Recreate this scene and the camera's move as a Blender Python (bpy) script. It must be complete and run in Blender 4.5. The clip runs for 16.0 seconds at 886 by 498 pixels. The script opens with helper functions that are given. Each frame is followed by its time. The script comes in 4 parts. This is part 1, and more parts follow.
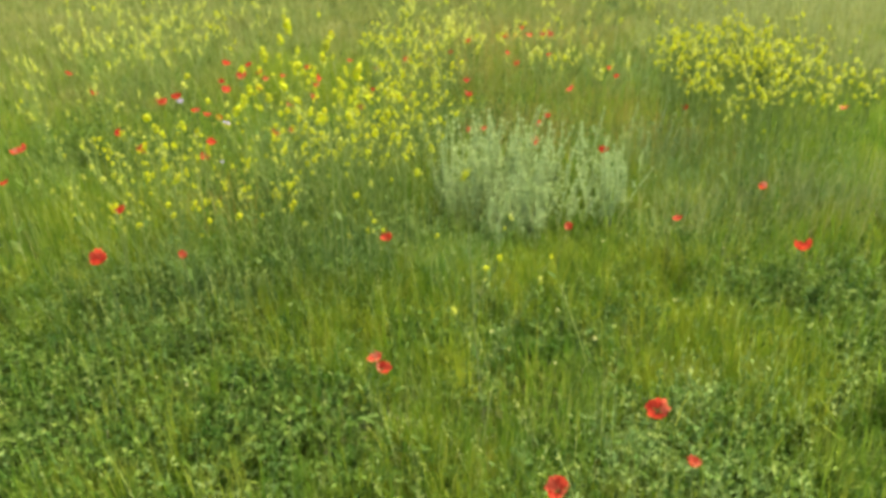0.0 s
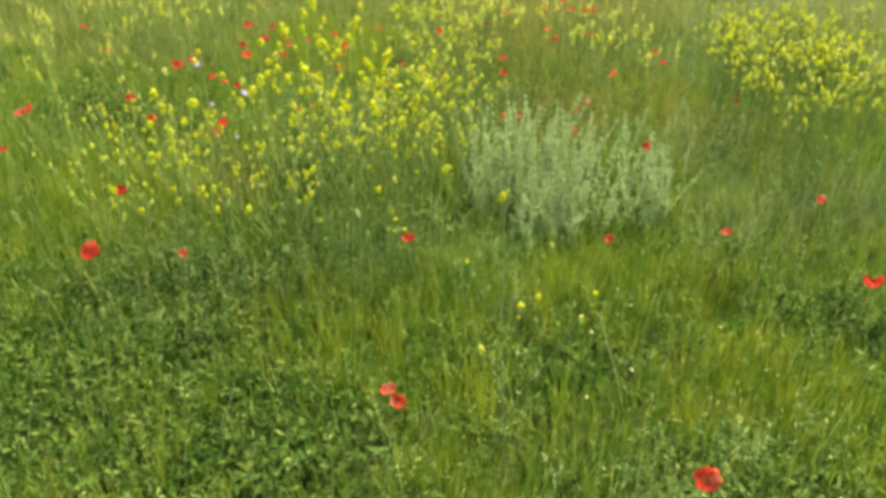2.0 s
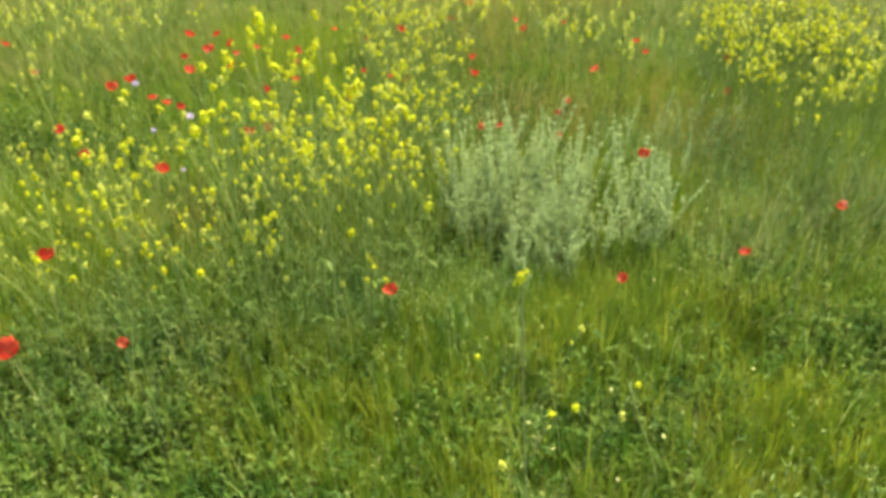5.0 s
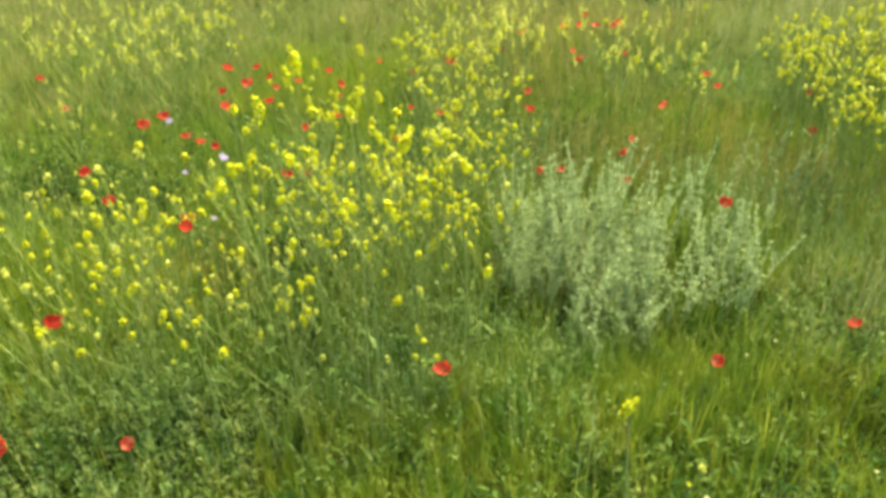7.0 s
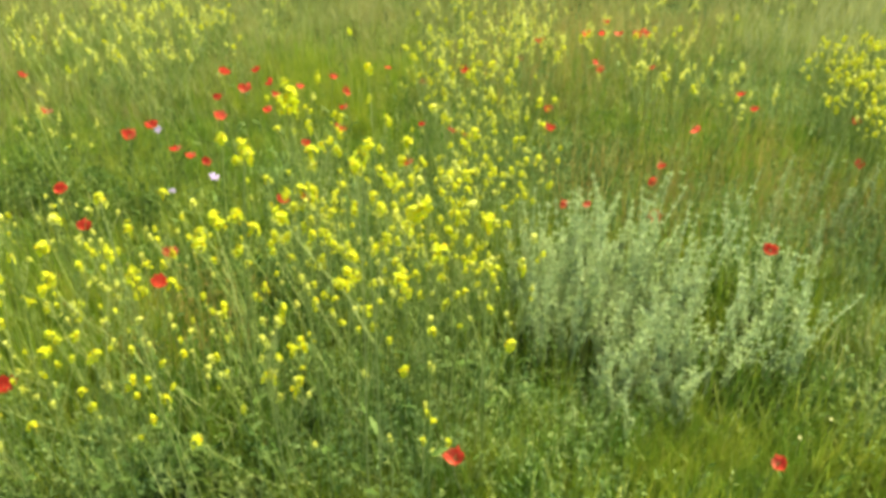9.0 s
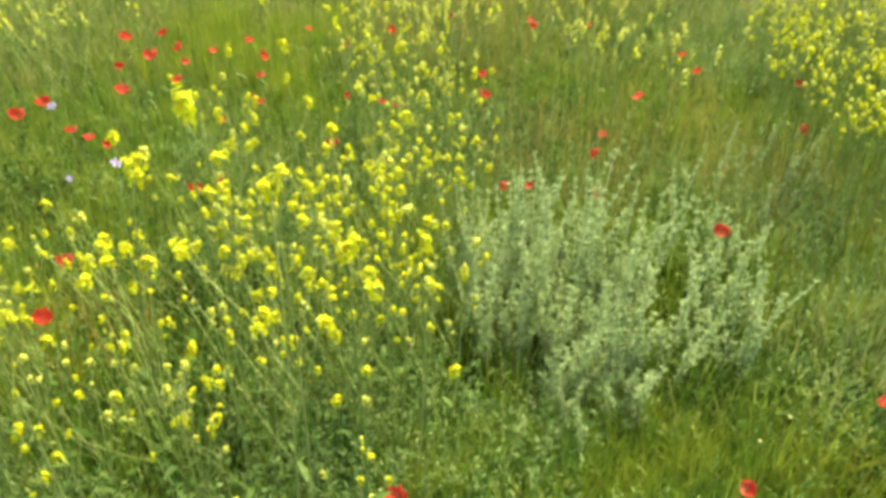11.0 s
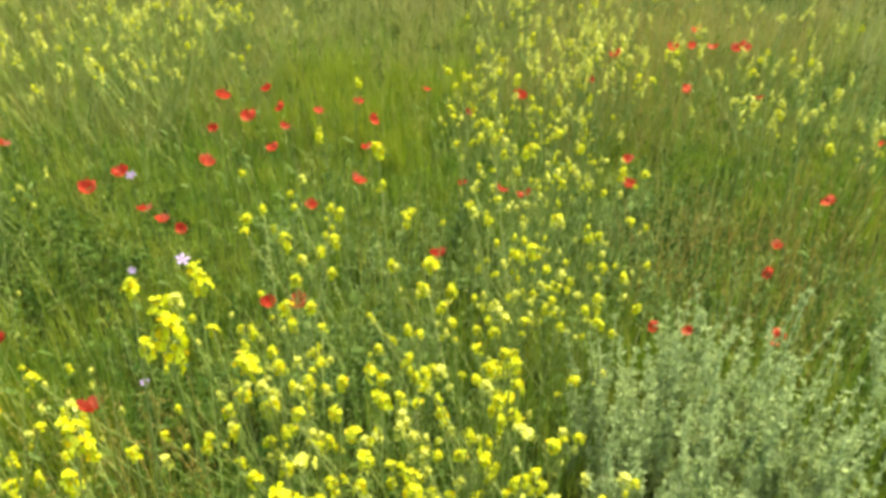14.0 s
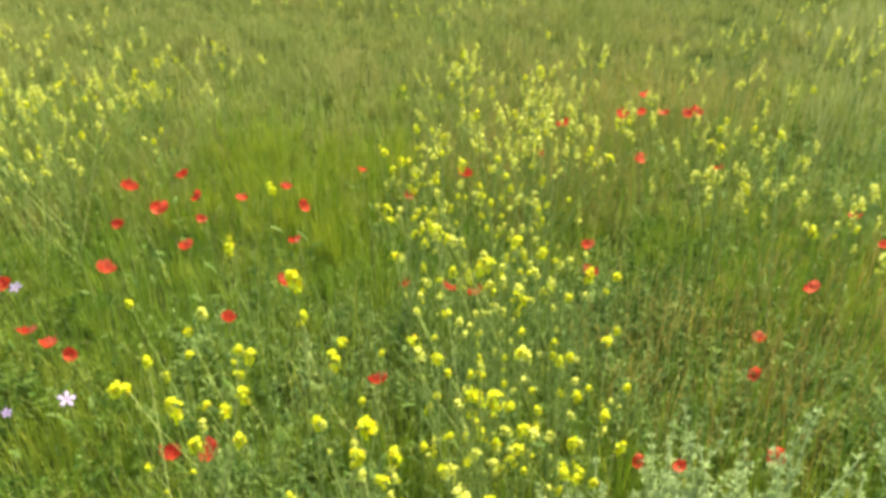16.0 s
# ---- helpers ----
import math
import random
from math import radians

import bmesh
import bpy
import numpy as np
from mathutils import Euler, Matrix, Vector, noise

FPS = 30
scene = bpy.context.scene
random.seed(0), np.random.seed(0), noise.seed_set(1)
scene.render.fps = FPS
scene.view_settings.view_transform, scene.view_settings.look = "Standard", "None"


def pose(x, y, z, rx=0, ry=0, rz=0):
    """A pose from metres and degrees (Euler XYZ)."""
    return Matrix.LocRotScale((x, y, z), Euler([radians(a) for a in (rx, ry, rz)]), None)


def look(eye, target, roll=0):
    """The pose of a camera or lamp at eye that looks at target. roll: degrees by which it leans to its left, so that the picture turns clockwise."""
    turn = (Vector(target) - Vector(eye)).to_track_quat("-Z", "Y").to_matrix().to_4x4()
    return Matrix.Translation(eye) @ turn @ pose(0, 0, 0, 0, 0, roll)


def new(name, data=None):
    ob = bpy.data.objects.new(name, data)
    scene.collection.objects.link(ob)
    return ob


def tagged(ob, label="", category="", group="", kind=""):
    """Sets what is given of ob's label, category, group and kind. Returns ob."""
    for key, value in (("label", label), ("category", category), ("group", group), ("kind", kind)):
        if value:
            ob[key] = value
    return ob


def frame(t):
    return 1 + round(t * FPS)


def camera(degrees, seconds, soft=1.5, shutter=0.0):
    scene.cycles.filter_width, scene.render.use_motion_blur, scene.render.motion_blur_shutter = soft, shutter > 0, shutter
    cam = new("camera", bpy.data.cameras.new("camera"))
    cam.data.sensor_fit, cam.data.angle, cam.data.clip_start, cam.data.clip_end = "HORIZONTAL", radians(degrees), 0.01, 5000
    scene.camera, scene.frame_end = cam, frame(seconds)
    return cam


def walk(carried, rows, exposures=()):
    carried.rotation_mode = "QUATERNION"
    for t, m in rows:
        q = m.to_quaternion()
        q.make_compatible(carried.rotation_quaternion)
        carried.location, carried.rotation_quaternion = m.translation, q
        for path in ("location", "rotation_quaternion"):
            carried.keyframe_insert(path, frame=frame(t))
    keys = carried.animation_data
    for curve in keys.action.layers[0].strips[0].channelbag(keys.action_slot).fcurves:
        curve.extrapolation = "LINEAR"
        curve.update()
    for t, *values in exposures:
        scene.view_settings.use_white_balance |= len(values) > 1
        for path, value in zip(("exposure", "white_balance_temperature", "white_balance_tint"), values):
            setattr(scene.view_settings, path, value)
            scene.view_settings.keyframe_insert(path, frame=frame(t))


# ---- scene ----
cam = camera(58.0, 16.0, soft=3.8)
PATH = [
    (0, (0.113, -0.294, 1.518), (0.098, 1.503, 0.64), -1.6),
    (0.5, (0.113, -0.21, 1.535), (0.112, 1.582, 0.647), -0.1),
    (1, (0.103, -0.146, 1.533), (0.066, 1.642, 0.637), 0.6),
    (1.5, (0.084, -0.087, 1.536), (0.028, 1.676, 0.594), 0.7),
    (2, (0.085, -0.02, 1.539), (0.025, 1.731, 0.574), 1.1),
    (2.5, (0.072, 0.061, 1.529), (0.043, 1.828, 0.592), 1.4),
    (3, (0.058, 0.134, 1.505), (0.056, 1.923, 0.611), 1.1),
    (3.2, (0.038, 0.174, 1.498), (0.035, 1.951, 0.58), 0.4),
    (5.3, (0.005, 0.447, 1.542), (0.028, 2.174, 0.533), -1.3),
    (5.5, (-0.01, 0.505, 1.524), (0.001, 2.248, 0.542), -1.2),
    (6, (-0.023, 0.568, 1.511), (-0.033, 2.338, 0.58), -1.4),
    (6.5, (-0.027, 0.626, 1.478), (-0.112, 2.413, 0.584), -3.3),
    (7, (-0.027, 0.69, 1.487), (-0.1, 2.447, 0.535), -2.2),
    (7.5, (-0.045, 0.766, 1.496), (-0.155, 2.479, 0.47), -2.3),
    (8, (-0.051, 0.837, 1.503), (-0.167, 2.544, 0.467), -1.8),
    (8.5, (-0.061, 0.912, 1.499), (-0.159, 2.62, 0.463), -0.9),
    (9, (-0.071, 1.003, 1.495), (-0.144, 2.748, 0.521), -0.4),
    (9.2, (-0.083, 1.053, 1.476), (-0.111, 2.825, 0.547), -0.0),
    (11.3, (-0.076, 1.315, 1.512), (0.018, 2.982, 0.411), 0.7),
    (11.5, (-0.086, 1.383, 1.499), (-0.032, 3.081, 0.443), -0.0),
    (12, (-0.095, 1.481, 1.478), (-0.106, 3.226, 0.501), -0.7),
    (12.5, (-0.105, 1.57, 1.457), (-0.212, 3.368, 0.588), -2.1),
    (13, (-0.1, 1.67, 1.471), (-0.334, 3.441, 0.571), -3.2),
    (13.5, (-0.097, 1.732, 1.47), (-0.245, 3.482, 0.513), -0.4),
    (14, (-0.089, 1.807, 1.474), (-0.283, 3.505, 0.436), -0.4),
    (14.5, (-0.092, 1.885, 1.464), (-0.264, 3.579, 0.416), -0.3),
    (15, (-0.092, 1.968, 1.452), (-0.215, 3.691, 0.443), -0.2),
    (15.5, (-0.097, 2.07, 1.438), (-0.189, 3.875, 0.581), -0.3),
    (16, (-0.107, 2.136, 1.438), (-0.171, 3.912, 0.519), -0.6),
]
EXPOSURES = [(0, 1.67, 7600, 3), (2, 1.59, 7600, 3), (3, 1.59, 7600, 3), (5.5, 1.69, 7600, 3), (7, 1.70, 7600, 3), (9, 1.73, 7600, 3), (11.5, 1.72, 7600, 3), (12.5, 1.65, 7600, 3), (14.5, 1.56, 7600, 3), (16, 1.63, 7600, 3)]
walk(cam, [(t, look(eye, target, roll)) for t, eye, target, roll in PATH], EXPOSURES)

# ---- light ----
world = bpy.data.worlds.new("sky")
scene.world = world
world.use_nodes = True
_nt = world.node_tree
_sky = _nt.nodes.new("ShaderNodeTexSky")
_sky.sky_type, _sky.sun_disc = "NISHITA", False
SUN_EL, SUN_AZ = radians(57), radians(35)
_sky.sun_elevation, _sky.sun_rotation = SUN_EL, SUN_AZ
_sky.air_density, _sky.dust_density = 1.0, 3.0
_nt.links.new(_sky.outputs[0], _nt.nodes["Background"].inputs[0])
_nt.nodes["Background"].inputs[1].default_value = 0.15

sun_data = bpy.data.lights.new("sun", "SUN")
sun_data.energy, sun_data.angle, sun_data.color = 3.4, radians(40), (1.0, 0.92, 0.72)
sun = new("sun", sun_data)
sun.matrix_world = look((math.sin(SUN_AZ) * 8, math.cos(SUN_AZ) * 8, 8 * math.tan(SUN_EL)), (0, 0, 0))


# ---- materials ----
def node_mat(name):
    m = bpy.data.materials.new(name)
    m.use_nodes = True
    return m, m.node_tree.nodes, m.node_tree.links


def ramp(nodes, stops):
    r = nodes.new("ShaderNodeValToRGB")
    e = r.color_ramp.elements
    while len(e) < len(stops):
        e.new(0.5)
    for el, (p, c) in zip(e, stops):
        el.position, el.color = p, (*c, 1)
    return r


def leafy(name, stops, patch=None, glow=0.3, rough=0.55, island=True, grain=260.0, swing=0.0):
    """A thin plant tissue: colour varies from blade to blade, from clump to clump (swing), in patches over the meadow, and in a fine grain; light passes through it."""
    m, n, k = node_mat(name)
    out, pr = n["Material Output"], n["Principled BSDF"]
    geo, info = n.new("ShaderNodeNewGeometry"), n.new("ShaderNodeObjectInfo")
    var = geo.outputs["Random Per Island"] if island else info.outputs["Random"]
    col = ramp(n, stops)
    k.new(var, col.inputs[0])
    colour = col.outputs[0]
    if patch:
        big = n.new("ShaderNodeTexNoise")
        big.inputs["Scale"].default_value, big.inputs["Detail"].default_value = 1.7, 3
        k.new(geo.outputs["Position"], big.inputs["Vector"])
        cut = ramp(n, [(0.42, (0, 0, 0)), (0.62, (1, 1, 1))])
        k.new(big.outputs[0], cut.inputs[0])
        mx = n.new("ShaderNodeMix")
        mx.data_type, mx.blend_type = "RGBA", "MIX"
        mx.inputs["B"].default_value = (0, 0, 0, 1)
        col2 = ramp(n, patch)
        k.new(var, col2.inputs[0])
        k.new(cut.outputs[0], mx.inputs[0])
        k.new(colour, mx.inputs[6])
        k.new(col2.outputs[0], mx.inputs[7])
        colour = mx.outputs[2]
    fine = n.new("ShaderNodeTexNoise")
    fine.inputs["Scale"].default_value, fine.inputs["Detail"].default_value = grain, 2
    k.new(geo.outputs["Position"], fine.inputs["Vector"])
    hsv = n.new("ShaderNodeHueSaturation")
    mr = n.new("ShaderNodeMapRange")
    mr.inputs[1].default_value, mr.inputs[2].default_value = 0.3, 0.7
    mr.inputs[3].default_value, mr.inputs[4].default_value = 0.72, 1.25
    k.new(fine.outputs[0], mr.inputs[0])
    clump, tone, hue = n.new("ShaderNodeTexNoise"), n.new("ShaderNodeMapRange"), n.new("ShaderNodeMapRange")
    clump.inputs["Scale"].default_value, clump.inputs["Detail"].default_value = 8.0, 2
    k.new(geo.outputs["Position"], clump.inputs["Vector"])
    for node, low, high in ((tone, 1 - swing, 1 + swing), (hue, 0.5 + 0.11 * swing, 0.5 - 0.11 * swing)):
        node.inputs[1].default_value, node.inputs[2].default_value = 0.32, 0.68
        node.inputs[3].default_value, node.inputs[4].default_value = low, high
        k.new(clump.outputs[0], node.inputs[0])
    both = n.new("ShaderNodeMath")
    both.operation = "MULTIPLY"
    k.new(mr.outputs[0], both.inputs[0])
    k.new(tone.outputs[0], both.inputs[1])
    k.new(both.outputs[0], hsv.inputs["Value"])
    k.new(hue.outputs[0], hsv.inputs["Hue"])
    k.new(colour, hsv.inputs["Color"])
    k.new(hsv.outputs[0], pr.inputs["Base Color"])
    pr.inputs["Roughness"].default_value = rough
    pr.inputs["Specular IOR Level"].default_value = 0.08
    bump = n.new("ShaderNodeBump")
    bump.inputs["Strength"].default_value, bump.inputs["Distance"].default_value = 0.25, 0.001
    k.new(fine.outputs[0], bump.inputs["Height"])
    k.new(bump.outputs[0], pr.inputs["Normal"])
    tr, mix = n.new("ShaderNodeBsdfTranslucent"), n.new("ShaderNodeMixShader")
    k.new(hsv.outputs[0], tr.inputs[0])
    mix.inputs[0].default_value = glow
    k.new(pr.outputs[0], mix.inputs[1])
    k.new(tr.outputs[0], mix.inputs[2])
    k.new(mix.outputs[0], out.inputs[0])
    return m


GRASS = leafy("meadow_grass", [(0, (0.090, 0.172, 0.018)), (0.45, (0.130, 0.230, 0.027)), (0.8, (0.175, 0.272, 0.038)), (1, (0.250, 0.300, 0.066))],
              [(0, (0.111, 0.185, 0.016)), (0.5, (0.194, 0.267, 0.023)), (1, (0.283, 0.322, 0.056))], glow=0.35, swing=0.22)
LUSH = leafy("lush_grass", [(0, (0.115, 0.196, 0.015)), (0.6, (0.196, 0.272, 0.023)), (1, (0.298, 0.342, 0.053))], glow=0.4, swing=0.22)
# paler and greyer than near grass: distance haze is mixed into the colour
FAR_GRASS = leafy("far_grass", [(0, (0.186, 0.238, 0.054)), (0.5, (0.224, 0.266, 0.068)), (1, (0.282, 0.304, 0.102))],
                  [(0, (0.228, 0.254, 0.062)), (0.5, (0.268, 0.282, 0.082)), (1, (0.328, 0.326, 0.124))], glow=0.3, grain=90, swing=0.10)
MID_GRASS = leafy("middle_grass", [(0, (0.128, 0.232, 0.024)), (0.5, (0.172, 0.282, 0.034)), (1, (0.222, 0.316, 0.050))],
                  [(0, (0.186, 0.274, 0.030)), (0.5, (0.232, 0.310, 0.042)), (1, (0.286, 0.342, 0.064))], glow=0.32, swing=0.22)
# dark herb green, deepened further to put shade between clumps into the colour
WEED = leafy("weed_leaf", [(0, (0.034, 0.078, 0.011)), (0.5, (0.061, 0.118, 0.017)), (0.85, (0.096, 0.160, 0.028)), (1, (0.142, 0.200, 0.046))], glow=0.22, swing=0.22)
BRIGHT_HERB = leafy("bright_herb_leaf", [(0, (0.067, 0.124, 0.016)), (0.5, (0.096, 0.163, 0.023)), (1, (0.134, 0.200, 0.037))], glow=0.3, swing=0.22)
GREY_HERB = leafy("grey_herb_leaf", [(0, (0.092, 0.163, 0.043)), (0.6, (0.155, 0.245, 0.071)), (1, (0.255, 0.352, 0.118))], glow=0.2, swing=0.25)
SILVER = leafy("silver_leaf", [(0, (0.200, 0.290, 0.116)), (0.45, (0.360, 0.465, 0.215)), (1, (0.535, 0.640, 0.335))], glow=0.45, rough=0.8, swing=0.12)
SILVER_STEM = leafy("silver_stem", [(0, (0.394, 0.466, 0.191)), (1, (0.532, 0.600, 0.265))], glow=0.0, island=False)
DRY = leafy("dry_stalk", [(0, (0.238, 0.278, 0.071)), (0.6, (0.362, 0.430, 0.129)), (1, (0.476, 0.562, 0.200))], glow=0.15)
LITTER = leafy("old_stalk", [(0, (0.140, 0.205, 0.050)), (0.6, (0.235, 0.305, 0.088)), (0.9, (0.310, 0.345, 0.125)), (1, (0.400, 0.415, 0.180))], glow=0.2)
TWIG = leafy("dry_twig", [(0, (0.12, 0.10, 0.06)), (0.6, (0.24, 0.21, 0.14)), (1, (0.36, 0.33, 0.24))], glow=0.05)
# pale grass colour, also used further off to imitate haze
PALE_HAZY = leafy("pale_hazy_blade", [(0, (0.235, 0.275, 0.085)), (0.5, (0.310, 0.345, 0.120)), (1, (0.410, 0.430, 0.185))], glow=0.25, swing=0.15)
RUSTY = leafy("rusty_panicle", [(0, (0.290, 0.205, 0.055)), (0.6, (0.350, 0.272, 0.075)), (1, (0.410, 0.350, 0.105))], glow=0.25)
PETAL_RED = leafy("poppy_petal", [(0, (0.42, 0.036, 0.022)), (0.4, (0.52, 0.060, 0.032)), (0.75, (0.58, 0.092, 0.052)), (0.93, (0.58, 0.145, 0.085)), (1, (0.58, 0.22, 0.14))], glow=0.45, rough=0.6, island=False, grain=420)
STEM_LEAF = leafy("flower_leaf", [(0, (0.07, 0.13, 0.022)), (0.5, (0.10, 0.17, 0.034)), (1, (0.14, 0.21, 0.056))], glow=0.3, island=False)
CAPSULE = leafy("poppy_capsule", [(0, (0.03, 0.035, 0.02)), (1, (0.09, 0.12, 0.05))], glow=0.0)
STEM = leafy("flower_stem", [(0, (0.106, 0.167, 0.046)), (0.6, (0.181, 0.238, 0.071)), (1, (0.287, 0.313, 0.122))], glow=0.1, island=False)
MUSTARD_STEM = leafy("mustard_stem", [(0, (0.158, 0.228, 0.050)), (0.6, (0.222, 0.292, 0.074)), (1, (0.315, 0.375, 0.122))], glow=0.1, island=False)
YELLOW = leafy("mustard_petal", [(0, (0.631, 0.438, 0.009)), (0.3, (0.490, 0.520, 0.012)), (0.55, (0.550, 0.612, 0.018)), (1, (0.610, 0.680, 0.062))], glow=0.35, island=True, grain=420)
PALE_YELLOW = leafy("pale_mustard_petal", [(0, (0.513, 0.532, 0.063)), (0.5, (0.600, 0.630, 0.112)), (1, (0.680, 0.705, 0.215))], glow=0.35, island=True, grain=420)
BUD = leafy("mustard_bud", [(0, (0.34, 0.38, 0.04)), (1, (0.58, 0.55, 0.05))], glow=0.2)
LILAC = leafy("lilac_petal", [(0, (0.340, 0.240, 0.522)), (1, (0.493, 0.384, 0.665))], glow=0.35, island=False)
WHITE = leafy("small_cream_petal", [(0, (0.391, 0.408, 0.140)), (1, (0.510, 0.518, 0.238))], glow=0.3, island=False)


def soil():
    m, n, k = node_mat("meadow_soil")
    pr, geo = n["Principled BSDF"], n.new("ShaderNodeNewGeometry")
    big, fine = n.new("ShaderNodeTexNoise"), n.new("ShaderNodeTexNoise")
    big.inputs["Scale"].default_value, big.inputs["Detail"].default_value = 0.8, 6
    fine.inputs["Scale"].default_value, fine.inputs["Detail"].default_value = 55, 8
    for t in (big, fine):
        k.new(geo.outputs["Position"], t.inputs["Vector"])
    a = ramp(n, [(0.3, (0.028, 0.050, 0.008)), (0.55, (0.055, 0.083, 0.013)), (0.75, (0.095, 0.108, 0.024))])
    b = ramp(n, [(0.3, (0.45, 0.45, 0.45)), (0.7, (1.0, 1.0, 1.0))])
    k.new(big.outputs[0], a.inputs[0])
    k.new(fine.outputs[0], b.inputs[0])
    mx = n.new("ShaderNodeMix")
    mx.data_type, mx.blend_type = "RGBA", "MULTIPLY"
    mx.inputs[0].default_value = 1.0
    k.new(a.outputs[0], mx.inputs[6])
    k.new(b.outputs[0], mx.inputs[7])
    k.new(mx.outputs[2], pr.inputs["Base Color"])
    pr.inputs["Roughness"].default_value = 0.95
    pr.inputs["Specular IOR Level"].default_value = 0.05
    bump = n.new("ShaderNodeBump")
    bump.inputs["Strength"].default_value, bump.inputs["Distance"].default_value = 0.8, 0.02
    k.new(fine.outputs[0], bump.inputs["Height"])
    k.new(bump.outputs[0], pr.inputs["Normal"])
    return m


SOIL = soil()
rng = np.random.default_rng(7)
rnd = random.Random(11)


# ---- building tools ----
def array_mesh(name, verts, faces, mats):
    """A mesh from arrays: verts (n, 3) and a list of index arrays (m, 3) or (m, 4)."""
    me = bpy.data.meshes.new(name)
    verts = np.asarray(verts, dtype=np.float32)
    faces = [f for f in faces if len(f)]
    loops = np.concatenate([f.ravel() for f in faces]).astype(np.int32)
    total = np.concatenate([np.full(len(f), f.shape[1], dtype=np.int32) for f in faces])
    start = np.concatenate([[0], np.cumsum(total)[:-1]]).astype(np.int32)
    me.vertices.add(len(verts))
    me.vertices.foreach_set("co", verts.ravel())
    me.loops.add(len(loops))
    me.loops.foreach_set("vertex_index", loops)
    me.polygons.add(len(total))
    me.polygons.foreach_set("loop_start", start)
    me.polygons.foreach_set("loop_total", total)
    me.update(calc_edges=True)
    me.validate()
    for m in mats if isinstance(mats, (list, tuple)) else [mats]:
        me.materials.append(m)
    return me


def smooth_noise(x, y, size, seed):
    """Smooth random values from 0 to 1 over the plan, with hills of about the given size in metres."""
    table = np.random.default_rng(seed).random((64, 64))
    u, v = x / size, y / size
    i, j = np.floor(u).astype(int), np.floor(v).astype(int)
    fu, fv = u - i, v - j
    fu, fv = fu * fu * (3 - 2 * fu), fv * fv * (3 - 2 * fv)
    g = lambda a, b: table[a % 64, b % 64]
    return (g(i, j) * (1 - fu) + g(i + 1, j) * fu) * (1 - fv) + (g(i, j + 1) * (1 - fu) + g(i + 1, j + 1) * fu) * fv


def relief(x, y):
    """The height of the ground."""
    x, y = np.asarray(x, dtype=float), np.asarray(y, dtype=float)
    return 0.03 * (smooth_noise(x, y, 0.7, 3) - 0.5) + 0.05 * (smooth_noise(x, y, 2.6, 4) - 0.5)


def ground_at(x, y):
    return float(relief(np.array([x]), np.array([y]))[0])


def zone(x, y, spots):
    """How far a place lies within soft round spots (x, y, radius x, radius y): 0 outside, 1 in the middle."""
    v = np.zeros_like(x)
    for cx, cy, rx, ry in spots:
        v = np.maximum(v, np.clip(1.5 * (1 - ((x - cx) / rx) ** 2 - ((y - cy) / ry) ** 2), 0, 1))
    return v


def blades(x, y, h, w, segs=3, lean=0.35, droop=0.25, z=None, turn=None):
    """Grass blades as tapered, bent strips."""
    n = len(x)
    z = relief(x, y) if z is None else z
    a = rng.random(n) * 2 * np.pi if turn is None else turn
    face = a + np.pi / 2 + rng.normal(0, 0.5, n)
    ln = lean * (0.25 + rng.random(n) * 1.2)
    dr = droop * rng.random(n)
    V = np.zeros((n, 2 * segs + 1, 3))
    for s in range(segs + 1):
        t = s / segs
        off = ln * h * t ** 1.8
        px, py, pz = x + np.cos(a) * off, y + np.sin(a) * off, z - 0.01 + h * (t - dr * t * t)
        if s == segs:
            V[:, 2 * s] = np.stack([px, py, pz], 1)
        else:
            ww = w * (1 - 0.75 * t ** 2) * (0.7 if s == 0 else 1.0) / 2
            dx, dy = np.cos(face) * ww, np.sin(face) * ww
            V[:, 2 * s] = np.stack([px - dx, py - dy, pz], 1)
            V[:, 2 * s + 1] = np.stack([px + dx, py + dy, pz], 1)
    base = (np.arange(n) * (2 * segs + 1))[:, None]
    quads = [base + np.array([[2 * s, 2 * s + 1, 2 * s + 3, 2 * s + 2]]) for s in range(segs - 1)]
    quads = np.concatenate(quads) if quads else np.zeros((0, 4), int)
    tris = base + np.array([[2 * segs - 2, 2 * segs - 1, 2 * segs]])
    return V.reshape(-1, 3), quads, tris


def leaves(x, y, z, length, width, up=0.5, out=None, loose=0.35):
    """Small pointed leaves, folded along the middle."""
    n = len(x)
    a = rng.random(n) * 2 * np.pi if out is None else out
    el = rng.normal(up, loose, n)
    d = np.stack([np.cos(a) * np.cos(el), np.sin(a) * np.cos(el), np.sin(el)], 1)
    s = np.stack([-np.sin(a), np.cos(a), np.zeros(n)], 1) + rng.normal(0, 0.35, (n, 3))
    s /= np.linalg.norm(s, axis=1, keepdims=True)
    p = np.stack([x, y, z], 1)
    L, W = np.asarray(length)[:, None], np.asarray(width)[:, None]
    nrm = np.cross(d, s)
    V = np.stack([p, p + d * L * 0.5 + s * W / 2 + nrm * W * 0.15, p + d * L - nrm * L * 0.12, p + d * L * 0.5 - s * W / 2 + nrm * W * 0.15], 1)
    b = (np.arange(n) * 4)[:, None]
    return V.reshape(-1, 3), b + np.array([[0, 1, 2]]), b + np.array([[0, 2, 3]])


def join(*sets):
    """Joins (verts, faces, faces ...) sets."""
    V, Fq, Ft, off = [], [], [], 0
    for v, *fs in sets:
        V.append(v)
        for f in fs:
            (Fq if f.shape[1] == 4 else Ft).append(f + off)
        off += len(v)
    q = np.concatenate(Fq) if Fq else np.zeros((0, 4), int)
    t = np.concatenate(Ft) if Ft else np.zeros((0, 3), int)
    return np.concatenate(V), q, t


